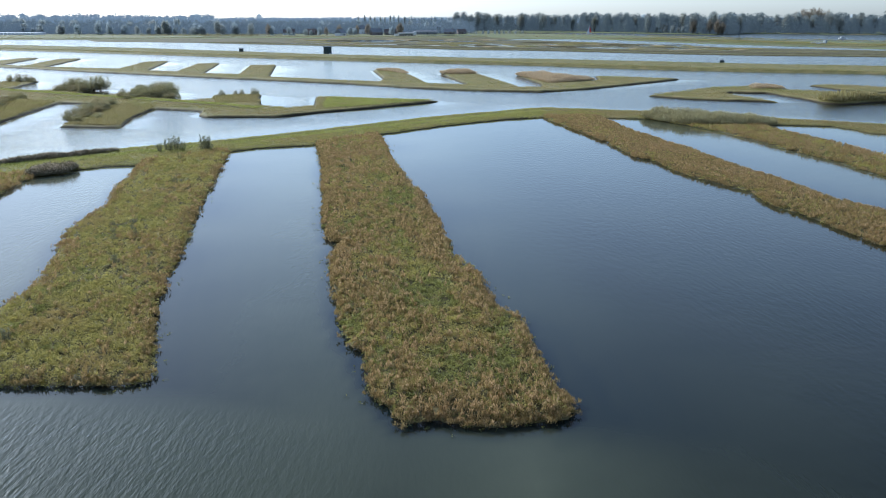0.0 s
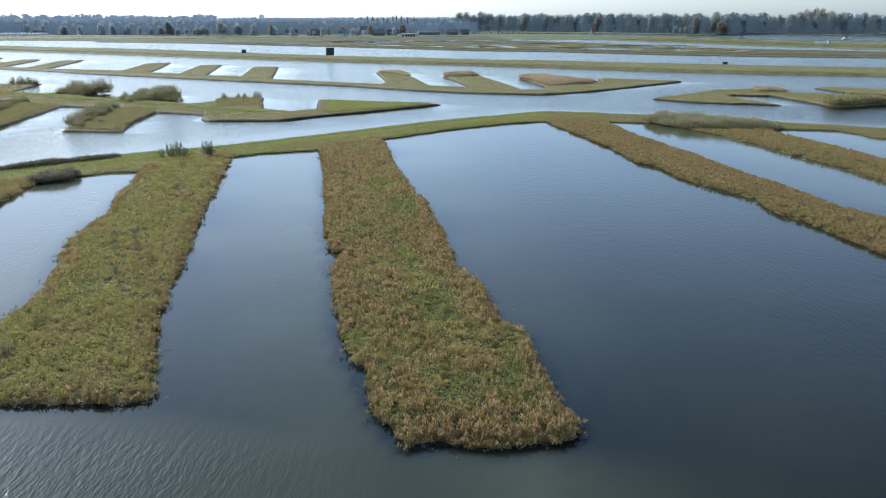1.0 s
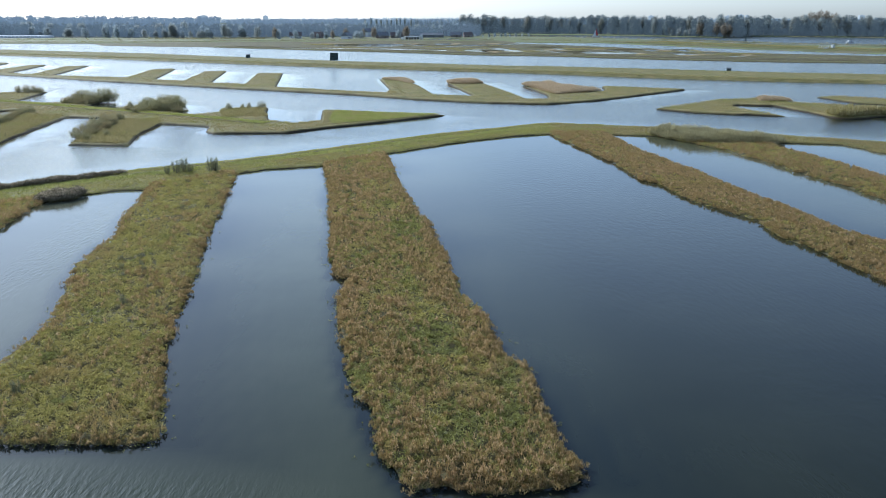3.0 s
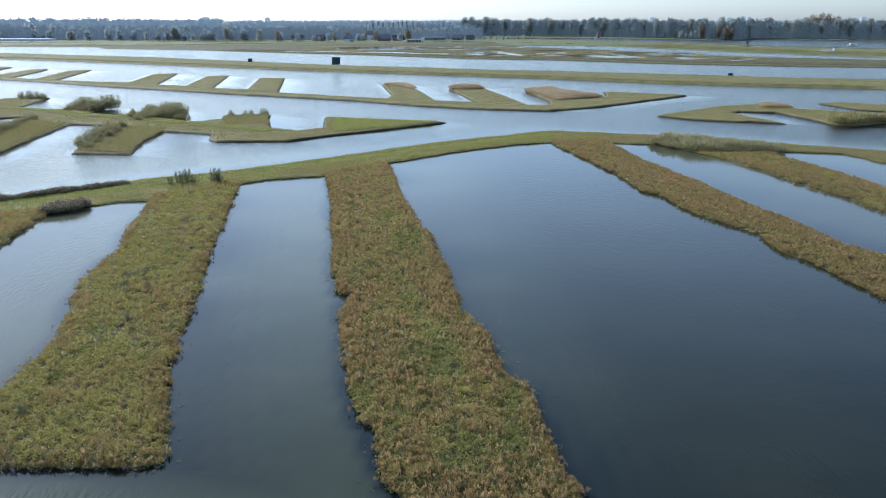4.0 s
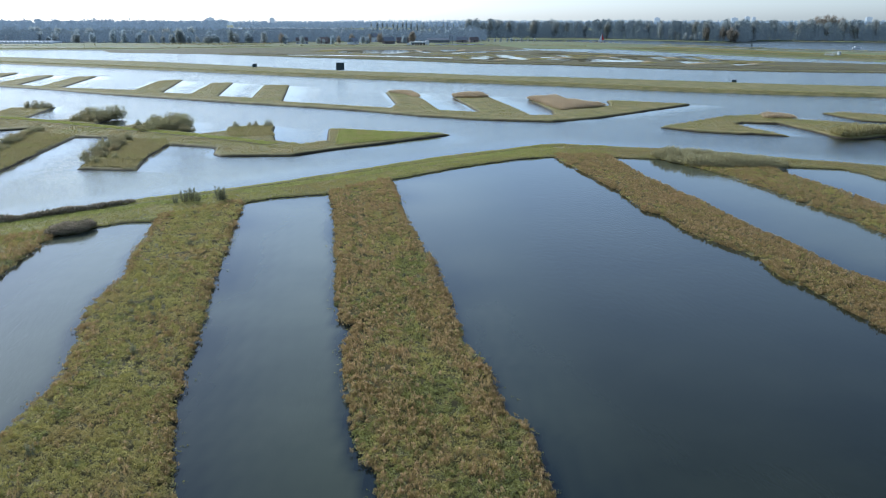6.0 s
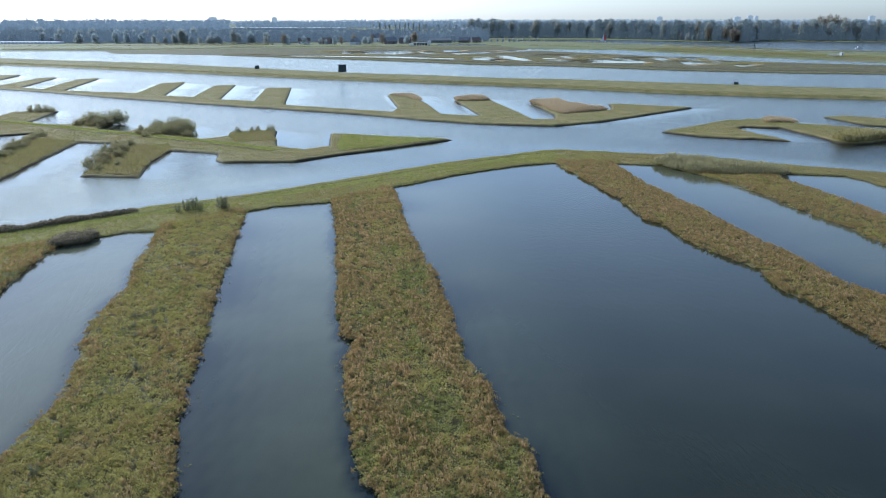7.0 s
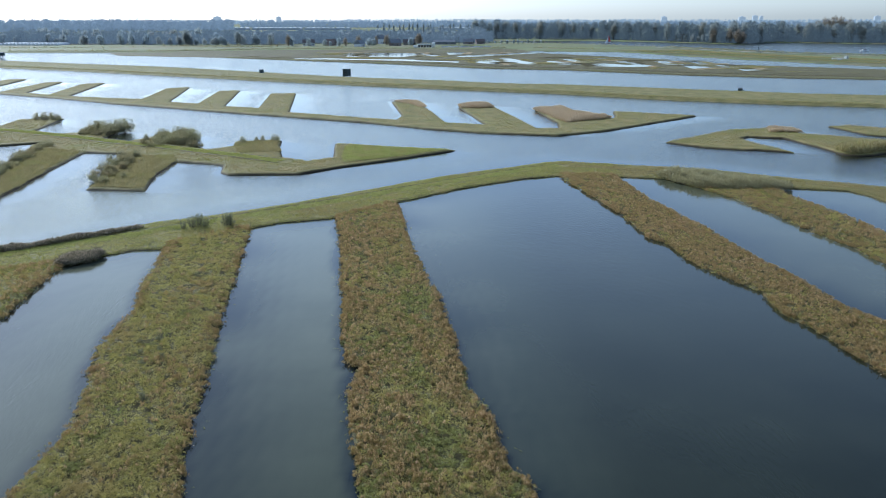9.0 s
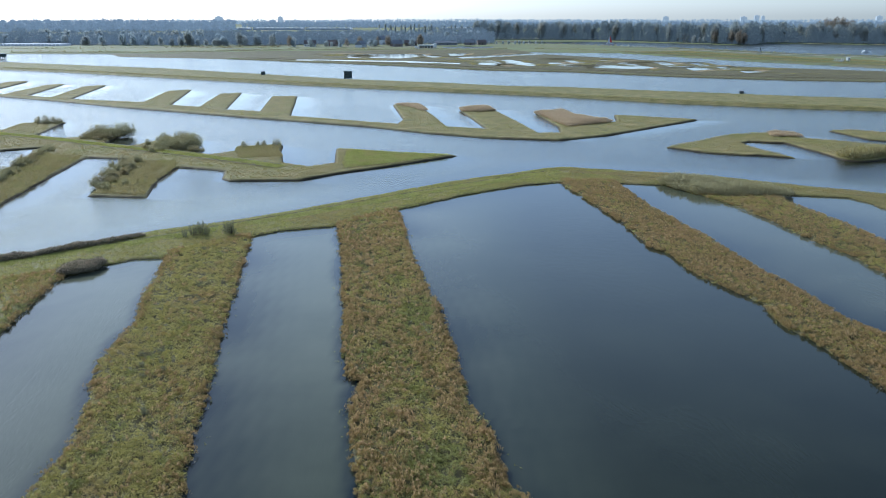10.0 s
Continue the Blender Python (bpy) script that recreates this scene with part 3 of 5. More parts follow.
def overgrow(outlines, name, stretches, reed, ragged=0.25, tall=1.0, plume=0.5, seed=1, lush=0.0, greens=(), edge=0.3):
    """Reeds and herbs on a piece of land, in streaks that run along it. stretches: (y0, y1, tufts per square metre, leaves, coarseness);
    greens: (x, y, r) of lush spots; edge: how far reeds prefer the shore."""
    for y0, y1, per, count, coarse in stretches:
        lc = coarse ** 0.8
        p, d = spots(outlines, per, ragged, near=(y0, y1), margin=-0.12)
        if len(p) == 0:
            continue
        x, y = p.T
        u = x + 0.14 * y
        patch = 0.3 * wave(u, y / 2.4, 3.5, seed) + 0.45 * wave(u, y / 2.6, 1.0, seed + 1) + 0.25 * wave(x, y, 0.5, seed + 7) + edge * np.exp(-np.abs(d) / 0.9)
        z = 0.14 * np.clip(d, 0, 1) - 0.04
        grow = tall * (0.75 + 0.5 * wave(x, y, 0.9, seed + 2)) * np.clip(0.6 + d / 1.2, 0.5, 1)
        green = 0.5 * wave(u, y / 2.2, 3.2, seed + 5) + 0.5 * wave(x, y, 0.9, seed + 6)
        for gx, gy, r in greens:
            near = np.exp(-((x - gx) ** 2 + ((y - gy) / 2.6) ** 2) / r ** 2)
            green, patch = green + 0.35 * near, patch - 0.4 * near
        is_reed = rng.random(len(p)) < np.clip(reed + 1.5 * (patch - 0.55), 0.03, 0.94)
        is_lush = ~is_reed & (green > 1 - lush)
        k = is_reed
        tufts("reed_bed", p[k], z[k], 0.62 * grow[k], 0.15 * coarse, 0.2 * lc, 0.042 * lc, count, REED, f"bed of dry buff and olive reeds on {name}", "reeds", rise=0.95, lift=0.2)
        k = k & (rng.random(len(p)) < plume)
        tufts("reed_plumes", p[k], z[k] + 0.34 * grow[k], 0.34 * grow[k], 0.1 * coarse, 0.13 * lc, 0.05 * lc, max(3, count // 2), PLUME, f"straw-coloured reed plumes on {name}", "reeds", rise=1.1, lift=0.2)
        k = ~is_reed & ~is_lush
        tufts("herb_layer", p[k], z[k], 0.5 * grow[k], 0.2 * coarse, 0.13 * lc, 0.06 * lc, count, HERB, f"olive green herbs on {name}", rise=0.25)
        e = (d < 0.5) & is_reed
        tufts("reed_fringe", p[e] + rng.normal(size=(e.sum(), 2)) * 0.22, -0.08, 0.4 * tall, 0.14 * coarse, 0.2 * lc, 0.042 * lc, count, REED, f"low fringe of dry reeds along the shore of {name}", "reeds", rise=0.95, lift=0.2)
        k = is_lush
        tufts("weed_patches", p[k], z[k], 0.45 * grow[k], 0.2 * coarse, 0.13 * lc, 0.07 * lc, count, LUSH, f"lush green weeds on {name}", rise=0.2)


def grow_grass(outlines, name, per, h, coarse, count=4, ragged=0.4, near=None, mat=GRASS, margin=-0.1, top=0.4, span=(-1e9, 1e9)):
    p, d = spots(outlines, per, ragged, near=near, margin=margin)
    k = (p[:, 0] > span[0]) & (p[:, 0] < span[1])
    p, d = p[k], d[k]
    bare = np.zeros(len(p), bool)
    for line, half in PATHS:
        for (ax, ay), (bx, by) in zip(line, line[1:]):
            t = np.clip(((p[:, 0] - ax) * (bx - ax) + (p[:, 1] - ay) * (by - ay)) / ((bx - ax) ** 2 + (by - ay) ** 2), 0, 1)
            bare |= np.hypot(p[:, 0] - ax - t * (bx - ax), p[:, 1] - ay - t * (by - ay)) < half
    bare |= inside(p[:, 0], p[:, 1], TIP) > 0
    p, d = p[~bare], d[~bare]
    z = top * np.clip(d, 0, 1)
    stalks("grass", p, z, h * (0.6 + 0.8 * wave(p[:, 0], p[:, 1], 3, 31)), 0.2 * coarse, 0.06 * coarse, count, 0.1 * coarse, mat, f"rough grass on {name}", "grass", rise=0.5)


overgrow([MIDDLE], "the reed island", [(30, 60, 17, 26, 1.0), (60, 95, 10, 22, 1.3), (95, 150, 6, 18, 1.75)], 0.42, seed=11, lush=0.46,
         greens=[(-1.2, 62.5, 1.7), (-0.4, 58, 1.3), (-3.6, 71, 1.3), (0.6, 44.5, 1.0), (-6.4, 52, 0.9), (4.0, 51, 0.9), (3.6, 46, 0.8), (-5, 92, 1.6), (-8, 104, 1.6)])
overgrow([LEFT], "the green island", [(30, 60, 17, 26, 1.0), (60, 95, 10, 22, 1.3), (95, 130, 6, 18, 1.75)], 0.1, seed=23, plume=0.3, lush=0.24, tall=0.9,
         greens=[(-24, 48, 1.2), (-27, 52, 1.4), (-28, 62, 1.6), (-31, 80, 1.6)], edge=0.3)
overgrow([RIGHT], "the dry reed island", [(40, 90, 10, 20, 1.35), (90, 125, 7, 18, 1.6), (125, 176, 4.5, 16, 2.0)], 0.72, seed=31, lush=0.3, tall=0.75, plume=0.45, edge=0.1)
overgrow([RIGHT_FAR], "the far reed island", [(55, 120, 6, 18, 1.7), (120, 175, 4.5, 16, 2.0)], 0.4, seed=37, lush=0.36, tall=0.7, plume=0.3, edge=0.15)
overgrow([EDGE], "the spit", [(45, 110, 6, 18, 1.7)], 0.25, seed=41, lush=0.36)
for o, nm in ((MIDDLE, "the reed island"), (LEFT, "the green island")):
    p, d = spots([o], 6, 0.25, near=(30, 140), margin=-1.6)
    k = (d < -0.1) & (rng.random(len(p)) < np.exp((d + 0.1) / 0.3)) & (wave(p[:, 0], p[:, 1], 3.5, 91) > 0.42)
    tufts("shore_weeds", p[k], -0.06, 0.14, 0.1, 0.1, 0.045, 9, LUSH, f"sparse weeds standing in the water round {nm}", rise=0.4)
grow_grass([BANK], "the bank", 14, 0.13, 1.1, 6, 0.35, top=0.24, span=(-200, 34))
grow_grass([BANK], "the eastern bank", 10, 0.12, 1.2, 5, 0.35, top=0.24, span=(30, 200), mat=DRYGRASS)
grow_grass([WEST, WEST_FINGER], "the western island", 5.5, 0.14, 1.2, 6, 0.14, margin=0.5, top=0.38, mat=DRYGRASS)
grow_grass([ROW], "the row bank", 2, 0.07, 1.3, 5, 0.14, margin=1.0, top=0.5, mat=DRYGRASS)
grow_grass(TEETH, "the spits", 2, 0.08, 1.3, 5, 0.14, margin=0.6, top=0.5, mat=DRYGRASS)
grow_grass([EAST], "the eastern island", 4, 0.12, 1.2, 5, 0.14, margin=0.6, top=0.55, mat=DRYGRASS)
grow_grass([EAST_BAR], "the eastern bar", 2.5, 0.12, 1.2, 5, 0.14, margin=0.6, top=0.55, mat=DRYGRASS)

# ---- tall reeds, mounds and meadow patches ----
GREYREED = foliage("grey-green reeds", (0.15, 0.14, 0.065), (0.36, 0.32, 0.16), (0.54, 0.475, 0.255))
DARKREED = foliage("dark seeding reeds", (0.08, 0.07, 0.038), (0.16, 0.14, 0.078), (0.26, 0.225, 0.135))
HEADS = foliage("pale reed heads", (0.28, 0.225, 0.15), (0.46, 0.375, 0.27), (0.60, 0.50, 0.38))
STRAW = foliage("dead straw", (0.32, 0.24, 0.135), (0.53, 0.41, 0.25), (0.68, 0.54, 0.35))
SWARD = foliage("mown sward", (0.24, 0.25, 0.055), (0.37, 0.375, 0.095), (0.48, 0.45, 0.145), (0.39, 0.335, 0.12), 0.2, (0.5, 0.7), clump=0.4)


def reed_patch(name, outline, per, height, coarse, mat, label, count=6, ragged=0.4, head=None, rise=0.95, base=0.1, taper=1.0):
    """A stand or a mound of growth that rises from its rim over the taper given."""
    p, d = spots([outline], per, ragged)
    grow = height * (0.3 + 0.7 * np.sqrt(np.clip(d / taper, 0, 1))) * (0.65 + 0.7 * wave(p[:, 0], p[:, 1], 2.2, 61))
    ob = stalks(name, p, base, grow, 0.3 * coarse, 0.075 * coarse, count, 0.1 * coarse, mat, label, low=0.02, rise=rise)
    if head:
        stalks("reed_heads", p, 0.1 + 0.82 * grow, 0.22 * grow, 0.2 * coarse, 0.06 * coarse, 3, 0.08 * coarse, head, "pale seeding heads of " + label, rise=1.1)
    return ob


def along(line, offset, width, per):
    """Places on a strip beside a line, and the line's own strip as quads for a worn edge."""
    out = []
    for (ax, ay), (bx, by) in zip(line, line[1:]):
        l = math.hypot(bx - ax, by - ay)
        u, v = np.array([bx - ax, by - ay]) / l, np.array([-(by - ay), bx - ax]) / l
        n = int(l * width * per)
        out.append(np.array([ax, ay]) + rng.random((n, 1)) * l * u + (offset + (rng.random((n, 1)) - 0.5) * width) * v)
    return np.concatenate(out)


def worn_strip(line, offset, width, z, mat, label):
    """A narrow bare strip that follows a line, with a wandering width."""
    pts, n = [], 0
    for (ax, ay), (bx, by) in zip(line, line[1:]):
        l = math.hypot(bx - ax, by - ay)
        u, v = np.array([bx - ax, by - ay]) / l, np.array([-(by - ay), bx - ax]) / l
        for k in range(int(l / 1.5)):
            c = np.array([ax, ay]) + u * 1.5 * k + v * (offset + 0.3 * math.sin(0.31 * (n + k)) * 0.5)
            w = width * (0.35 + 0.3 * rng.random())
            pts += [(*(c - v * w), z), (*(c + v * w), z)]
        n += int(l / 1.5)
    q = [(2 * k, 2 * k + 1, 2 * k + 3, 2 * k + 2) for k in range(len(pts) // 2 - 1)]
    return tagged(mesh_ob("track", np.array(pts), q, mat), label, "track", kind="structure")


for line, per, mat, lab in ((TRACK, 26, SWARD, "the track"), (CREST, 22, SWARD, "the crest of the bank"), (CREST_EAST, 14, DRYGRASS, "the eastern bank")):
    w = 3.4 if line is TRACK else 3.0
    p = along(line, 0, w, per)
    stalks("mown_path", p, 0.5 if line is TRACK else 0.24, 0.1, 0.24, 0.1, 4, 0.2, mat, f"short mown grass on {lab}", "grass", rise=0.4)
worn_strip(TRACK, 2.1, 0.7, 0.6, PEAT, "bare dark edge of the mown farm track")
worn_strip(TRACK, -2.1, 0.5, 0.6, PEAT, "bare dark edge of the mown farm track")
worn_strip(CREST, 1.9, 0.5, 0.34, PEAT, "bare dark line along the mown path")
worn_strip(CREST_EAST, -1.9, 0.4, 0.34, PEAT, "bare dark line along the mown path")
reed_patch("reed_stand", [(40.5, 173.5), (43, 166.5), (46.5, 160), (53.6, 158.5), (59.6, 158.5), (63.5, 159), (65, 162), (62, 166), (52.2, 171.5), (45, 175.5)], 30, 1.5, 1.35, GREYREED,
           "tall stand of grey-green reeds on the bank", ragged=0.8, rise=0.8, taper=2.0)
reed_patch("reed_fringe", [(-90, 95), (-64.5, 111.6), (-61.4, 113.4), (-58.7, 116.3), (-55.8, 119.2), (-52.8, 122.1), (-49.4, 126.4), (-50.4, 127.2), (-53.4, 123.9), (-56.6, 121.2), (-59.6, 118.3),
                           (-62.4, 115.6), (-66, 114), (-91, 98)], 40, 0.85, 1.2, DARKREED, "dark fringe of seeding reeds along the outer bank", head=HEADS, ragged=0.5)
reed_patch("reed_clump", [(-54, 105.9), (-51.5, 106.3), (-49.4, 107.8), (-49.2, 111.4), (-50.4, 112.8), (-52.5, 111.4), (-54.6, 108.8)], 40, 0.85, 1.2, DARKREED, "dark mound of seeding reeds at the water's edge", head=HEADS)
reed_patch("straw_mound", [(-1, 313), (10, 317), (12, 306), (6, 303), (0, 304)], 28, 1.12, 1.5, STRAW, "mound of dead straw on a spit", base=0.4, rise=0.5, taper=3.5)
reed_patch("straw_mound", [(26, 299), (37, 304), (39, 287), (49, 275), (42, 268), (33, 262), (31, 270)], 28, 1.20, 1.5, STRAW, "long mound of flattened dead straw", base=0.4, rise=0.5, taper=3.5)
reed_patch("straw_mound", [(-26, 327), (-17, 328.5), (-12, 306), (-15, 305), (-19, 318)], 20, 0.75, 1.5, STRAW, "strip of dead straw on a spit", base=0.4, rise=0.5, taper=3.5)
reed_patch("straw_mound", [(88, 240), (90, 248), (97, 246), (97, 239)], 24, 1.12, 1.5, STRAW, "straw-coloured reed mound on the eastern island", base=0.4, rise=0.5, taper=3.5)
reed_patch("reed_clump", [(92, 203), (95, 201), (104, 206), (113, 206), (104, 213), (93, 209)], 7, 1.3, 2.8, RANK, "dark green reed clump on the eastern island", base=0.4)
reed_patch("straw_patch", [(-58, 212), (-59, 218.5), (-48.5, 222), (-47, 212), (-44, 203), (-54, 201)], 9, 0.26, 1.2, RANK, "brown rank weeds on a side spit", base=0.34, rise=0.6, taper=2.5)
reed_patch("weed_patch", [(-64, 173), (-61, 157), (-71, 158), (-73, 165), (-77, 180), (-80, 196), (-68, 196), (-65, 189)], 8, 0.34, 1.2, RANK, "olive rank weeds on a side spit", base=0.34, rise=0.6, taper=3.0)
reed_patch("weed_patch", [(-84, 140), (-86, 160), (-90, 182), (-93, 203), (-107, 207), (-101, 180), (-97, 152), (-92, 138)], 8, 0.34, 1.2, RANK, "olive rank weeds on a side spit", base=0.34, rise=0.6, taper=3.0)
p, d = spots([TIP], 14, 0.2)
stalks("sward", p, 0.5, 0.12, 0.28, 0.12, 5, 0.25, SWARD, "short bright green mown sward on the tip of the island", "grass", rise=0.4)
grow_grass([DIKE], "the dike", 0.5, 0.1, 2.0, 4, 0.5, top=0.9, mat=HAZED_GRASS)
p, d = spots([MARSH], 0.36, 0.4, POOLS, margin=1.5)
stalks("marsh_grass", p, 0.06, 0.03 + 0.1 * wave(p[:, 0], p[:, 1], 14, 71) ** 2, 0.18, 0.4, 4, 0.8, MARSHGRASS, "low olive grass on the flat marsh", "grass")
for k in range(57):
    o = np.array(POOLS[k % 19], float)
    side = (o[(k // 19) % 4], o[(k // 19 + 1) % 4])
    c = (side[0] + side[1]) / 2 * 1.5 - o.mean(0) * 0.5
    way = side[1] - side[0]
    a = math.atan2(way[1], way[0]) + rng.normal() * 0.12
    l, w = 10 + 14 * rng.random(), 2.0 + 2.5 * rng.random()
    u, v = np.array([math.cos(a), math.sin(a)]), np.array([-math.sin(a), math.cos(a)])
    q = rng.normal(size=(420, 2)) * 0.42
    stalks("reed_islet", c + q[:, :1] * u * l + q[:, 1:] * v * w, 0.0, 0.18 + 0.2 * rng.random(), 0.25, 0.25, 4, 0.4, (STRAW, MARSHGRASS, RANK, DARKREED)[k % 4], "low brown reed islet beside a marsh pool", rise=0.9)
for k, (x, y, l, w) in enumerate(((30, 612, 9, 5), (61, 604, 12, 5), (85, 596, 14, 6), (6, 655, 26, 9), (-87, 745, 12, 14), (-112, 750, 10, 14), (77, 690, 14, 8), (104, 655, 18, 7), (133, 640, 16, 8), (190, 560, 16, 8))):
    q = rng.normal(size=(900, 2)) * 0.42
    stalks("reed_islet", np.array([x, y]) + q * (l, w), 0.0, 0.55, 0.35, 0.28, 4, 0.4, RANK if k % 2 else DARKREED, "brown reed islet at the mouth of a marsh pool", rise=0.9)
SHORELINE = MARSH[1:10]
for off, wide, h, mat, lab in ((4, 6, 0.4, MARSHGRASS, "dark olive reeds along the edge of the marsh"), (22, 3, 0.25, DARKREED, "dark ditch weeds behind the edge of the marsh")):
    p = along(SHORELINE, off, wide, 1.3)
    stalks("reed_edge", p, 0.1, h, 0.4, 0.3, 4, 0.5, mat, lab, rise=0.9)
for off, wide, h, mat in ((38, 5, 0.18, DARKREED), (58, 7, 0.2, RANK), (82, 5, 0.16, MARSHGRASS), (108, 8, 0.22, RANK), (140, 6, 0.2, DARKREED)):
    p = along(SHORELINE, off, wide, 0.5)
    d = shore(p[:, 0], p[:, 1], [MARSH], 0.4, POOLS)
    k = (d > 1.5) & (wave(p[:, 0], p[:, 1], 16, 63) > 0.4)
    stalks("marsh_weeds", p[k], 0.1, h, 0.25, 0.25, 4, 0.5, mat, "low brown and olive weeds in strips across the marsh", rise=0.8)
# the dike: dark rough growth at its foot
stalks("dike_growth", along(DIKE[1:11], 3.5, 4, 2.2), 0.5, 0.45, 0.45, 0.25, 4, 0.4, RANK, "rough dark grass at the foot of the dike", "grass", rise=0.7)

FARDIKE = [(150, 812), (216, 683), (286, 583), (476, 442), (800, 345)]
FARSIDE = [(222, 920), (266, 836), (298, 776), (358, 722), (500, 602), (826, 414)]
for line, off, wide, h, lab in ((FARDIKE, 4, 7, 0.6, "rough dark growth at the foot of the far dike"), (FARSIDE, -4, 6, 0.9, "rough dark growth along the lake side of the far dike"), ([(-420, 782), (-280, 786), (-179, 852), (-34, 869), (47, 886)], 4, 6, 0.6, "dark ditch growth along the meadows")):
    stalks("dike_growth", along(line, off, wide, 1.2), 0.6, h, 0.5, 0.3, 4, 0.5, MARSHGRASS, lab, "grass", rise=0.8)
for off, wide, mat, lab in ((18, 14, DRYGRASS, "dry grass on the slope of the far dike"), (34, 18, HAZED_GRASS, "olive grass on the far dike"), (58, 24, DRYGRASS, "dry grass behind the crest of the far dike")):
    stalks("dike_growth", along(FARDIKE, off, wide, 0.5), 0.68, 0.14, 0.6, 0.4, 4, 0.9, mat, lab, "grass", rise=0.5)
worn_strip(FARSIDE, -20, 5.0, 0.95, SAND, "pale worn path along the far dike")

# ---- shrubs and trees ----


def leaf_cloud(lobes, n, size, gap):
    """Leaf clumps on and in a set of lobes (centre, radii): small bent pairs of triangles with gaps between them."""
    c = np.array([l[0] for l in lobes], float)
    r = np.array([l[1] for l in lobes], float)
    vol = (r[:, 0] * r[:, 1] * r[:, 2]) ** (2 / 3)
    k = rng.choice(len(lobes), n, p=vol / vol.sum())
    u = rng.normal(size=(n, 3))
    u /= np.linalg.norm(u, axis=1)[:, None]
    at = c[k] + u * r[k] * (1 - gap * rng.random(n) ** 1.3 * 2)[:, None]
    a = rng.normal(size=(n, 3))
    a /= np.linalg.norm(a, axis=1)[:, None]
    b = np.cross(a, u + rng.normal(size=(n, 3)) * 0.5)
    b /= np.linalg.norm(b, axis=1)[:, None] + 1e-9
    s = (size * (0.5 + rng.random(n)))[:, None]
    v = np.stack([at - a * s, at - b * s * 0.55, at + b * s * 0.55 + u * s * 0.3, at + a * s], 1).reshape(-1, 3)
    o = (np.arange(n) * 4)[:, None]
    f = np.concatenate([o + np.array([0, 1, 2]), o + np.array([1, 3, 2])], 1).reshape(-1, 3)
    return v, f


def limb(bm, a, b, r0, r1, sides=6):
    a, b = Vector(a), Vector(b)
    m = Matrix.Translation((a + b) / 2) @ (b - a).to_track_quat("Z", "Y").to_matrix().to_4x4()
    bmesh.ops.create_cone(bm, cap_ends=True, segments=sides, radius1=r0, radius2=r1, depth=(b - a).length, matrix=m)


def tree(kind, height, spread, lobes_n, leaves, size, leaf_mat, trunk_h, label, category="tree", stems=1, group=""):
    """A tapered trunk with limbs and a crown of leaf clumps in several lobes."""
    root = tagged(new(kind), label, category, group)
    bm = bmesh.new()
    lobes = []
    for s in range(stems):
        a0 = rng.random() * 6.28
        off = Vector((math.cos(a0), math.sin(a0), 0)) * (0.25 * spread if stems > 1 else 0)
        lean = off * 1.5
        limb(bm, off * 0.3 + Vector((0, 0, -0.3)), off + lean + Vector((0, 0, height * 0.7)), 0.02 * height / stems ** 0.5, 0.006 * height)
        for j in range(4):
            t = 0.3 + 0.13 * j
            a = a0 + j * 2.4
            o = off * 0.3 + (off * 0.7 + lean) * t + Vector((0, 0, height * 0.7 * t))
            limb(bm, o, o + Vector((math.cos(a) * spread * 0.6, math.sin(a) * spread * 0.6, height * 0.2)), 0.008 * height, 0.003 * height, 5)
    for j in range(lobes_n):
        t = (j + 0.5) / lobes_n
        a = j * 2.39996
        zc = trunk_h + (height - trunk_h) * (0.15 + 0.72 * t)
        w = spread * (0.75 * math.sin(math.pi * (0.18 + 0.72 * t)))
        rr = spread * (0.3 + 0.22 * rng.random())
        lobes.append(((math.cos(a) * w * 0.7, math.sin(a) * w * 0.7, zc), (rr, rr, rr * 0.8 + 0.08 * height)))
    part("trunk", bm, BARK, root)
    v, f = leaf_cloud(lobes, leaves, size, 0.3)
    mesh_ob("crown", v, f, leaf_mat, root)
    return root


def plant(proto, x, y, z, scale=1.0, turn=0.0):
    c = copy_thing(proto, Matrix.LocRotScale((x, y, z), Euler((0, 0, turn)), None))
    c.scale = (scale * rng.uniform(0.9, 1.12), scale * rng.uniform(0.9, 1.12), scale)
    return c


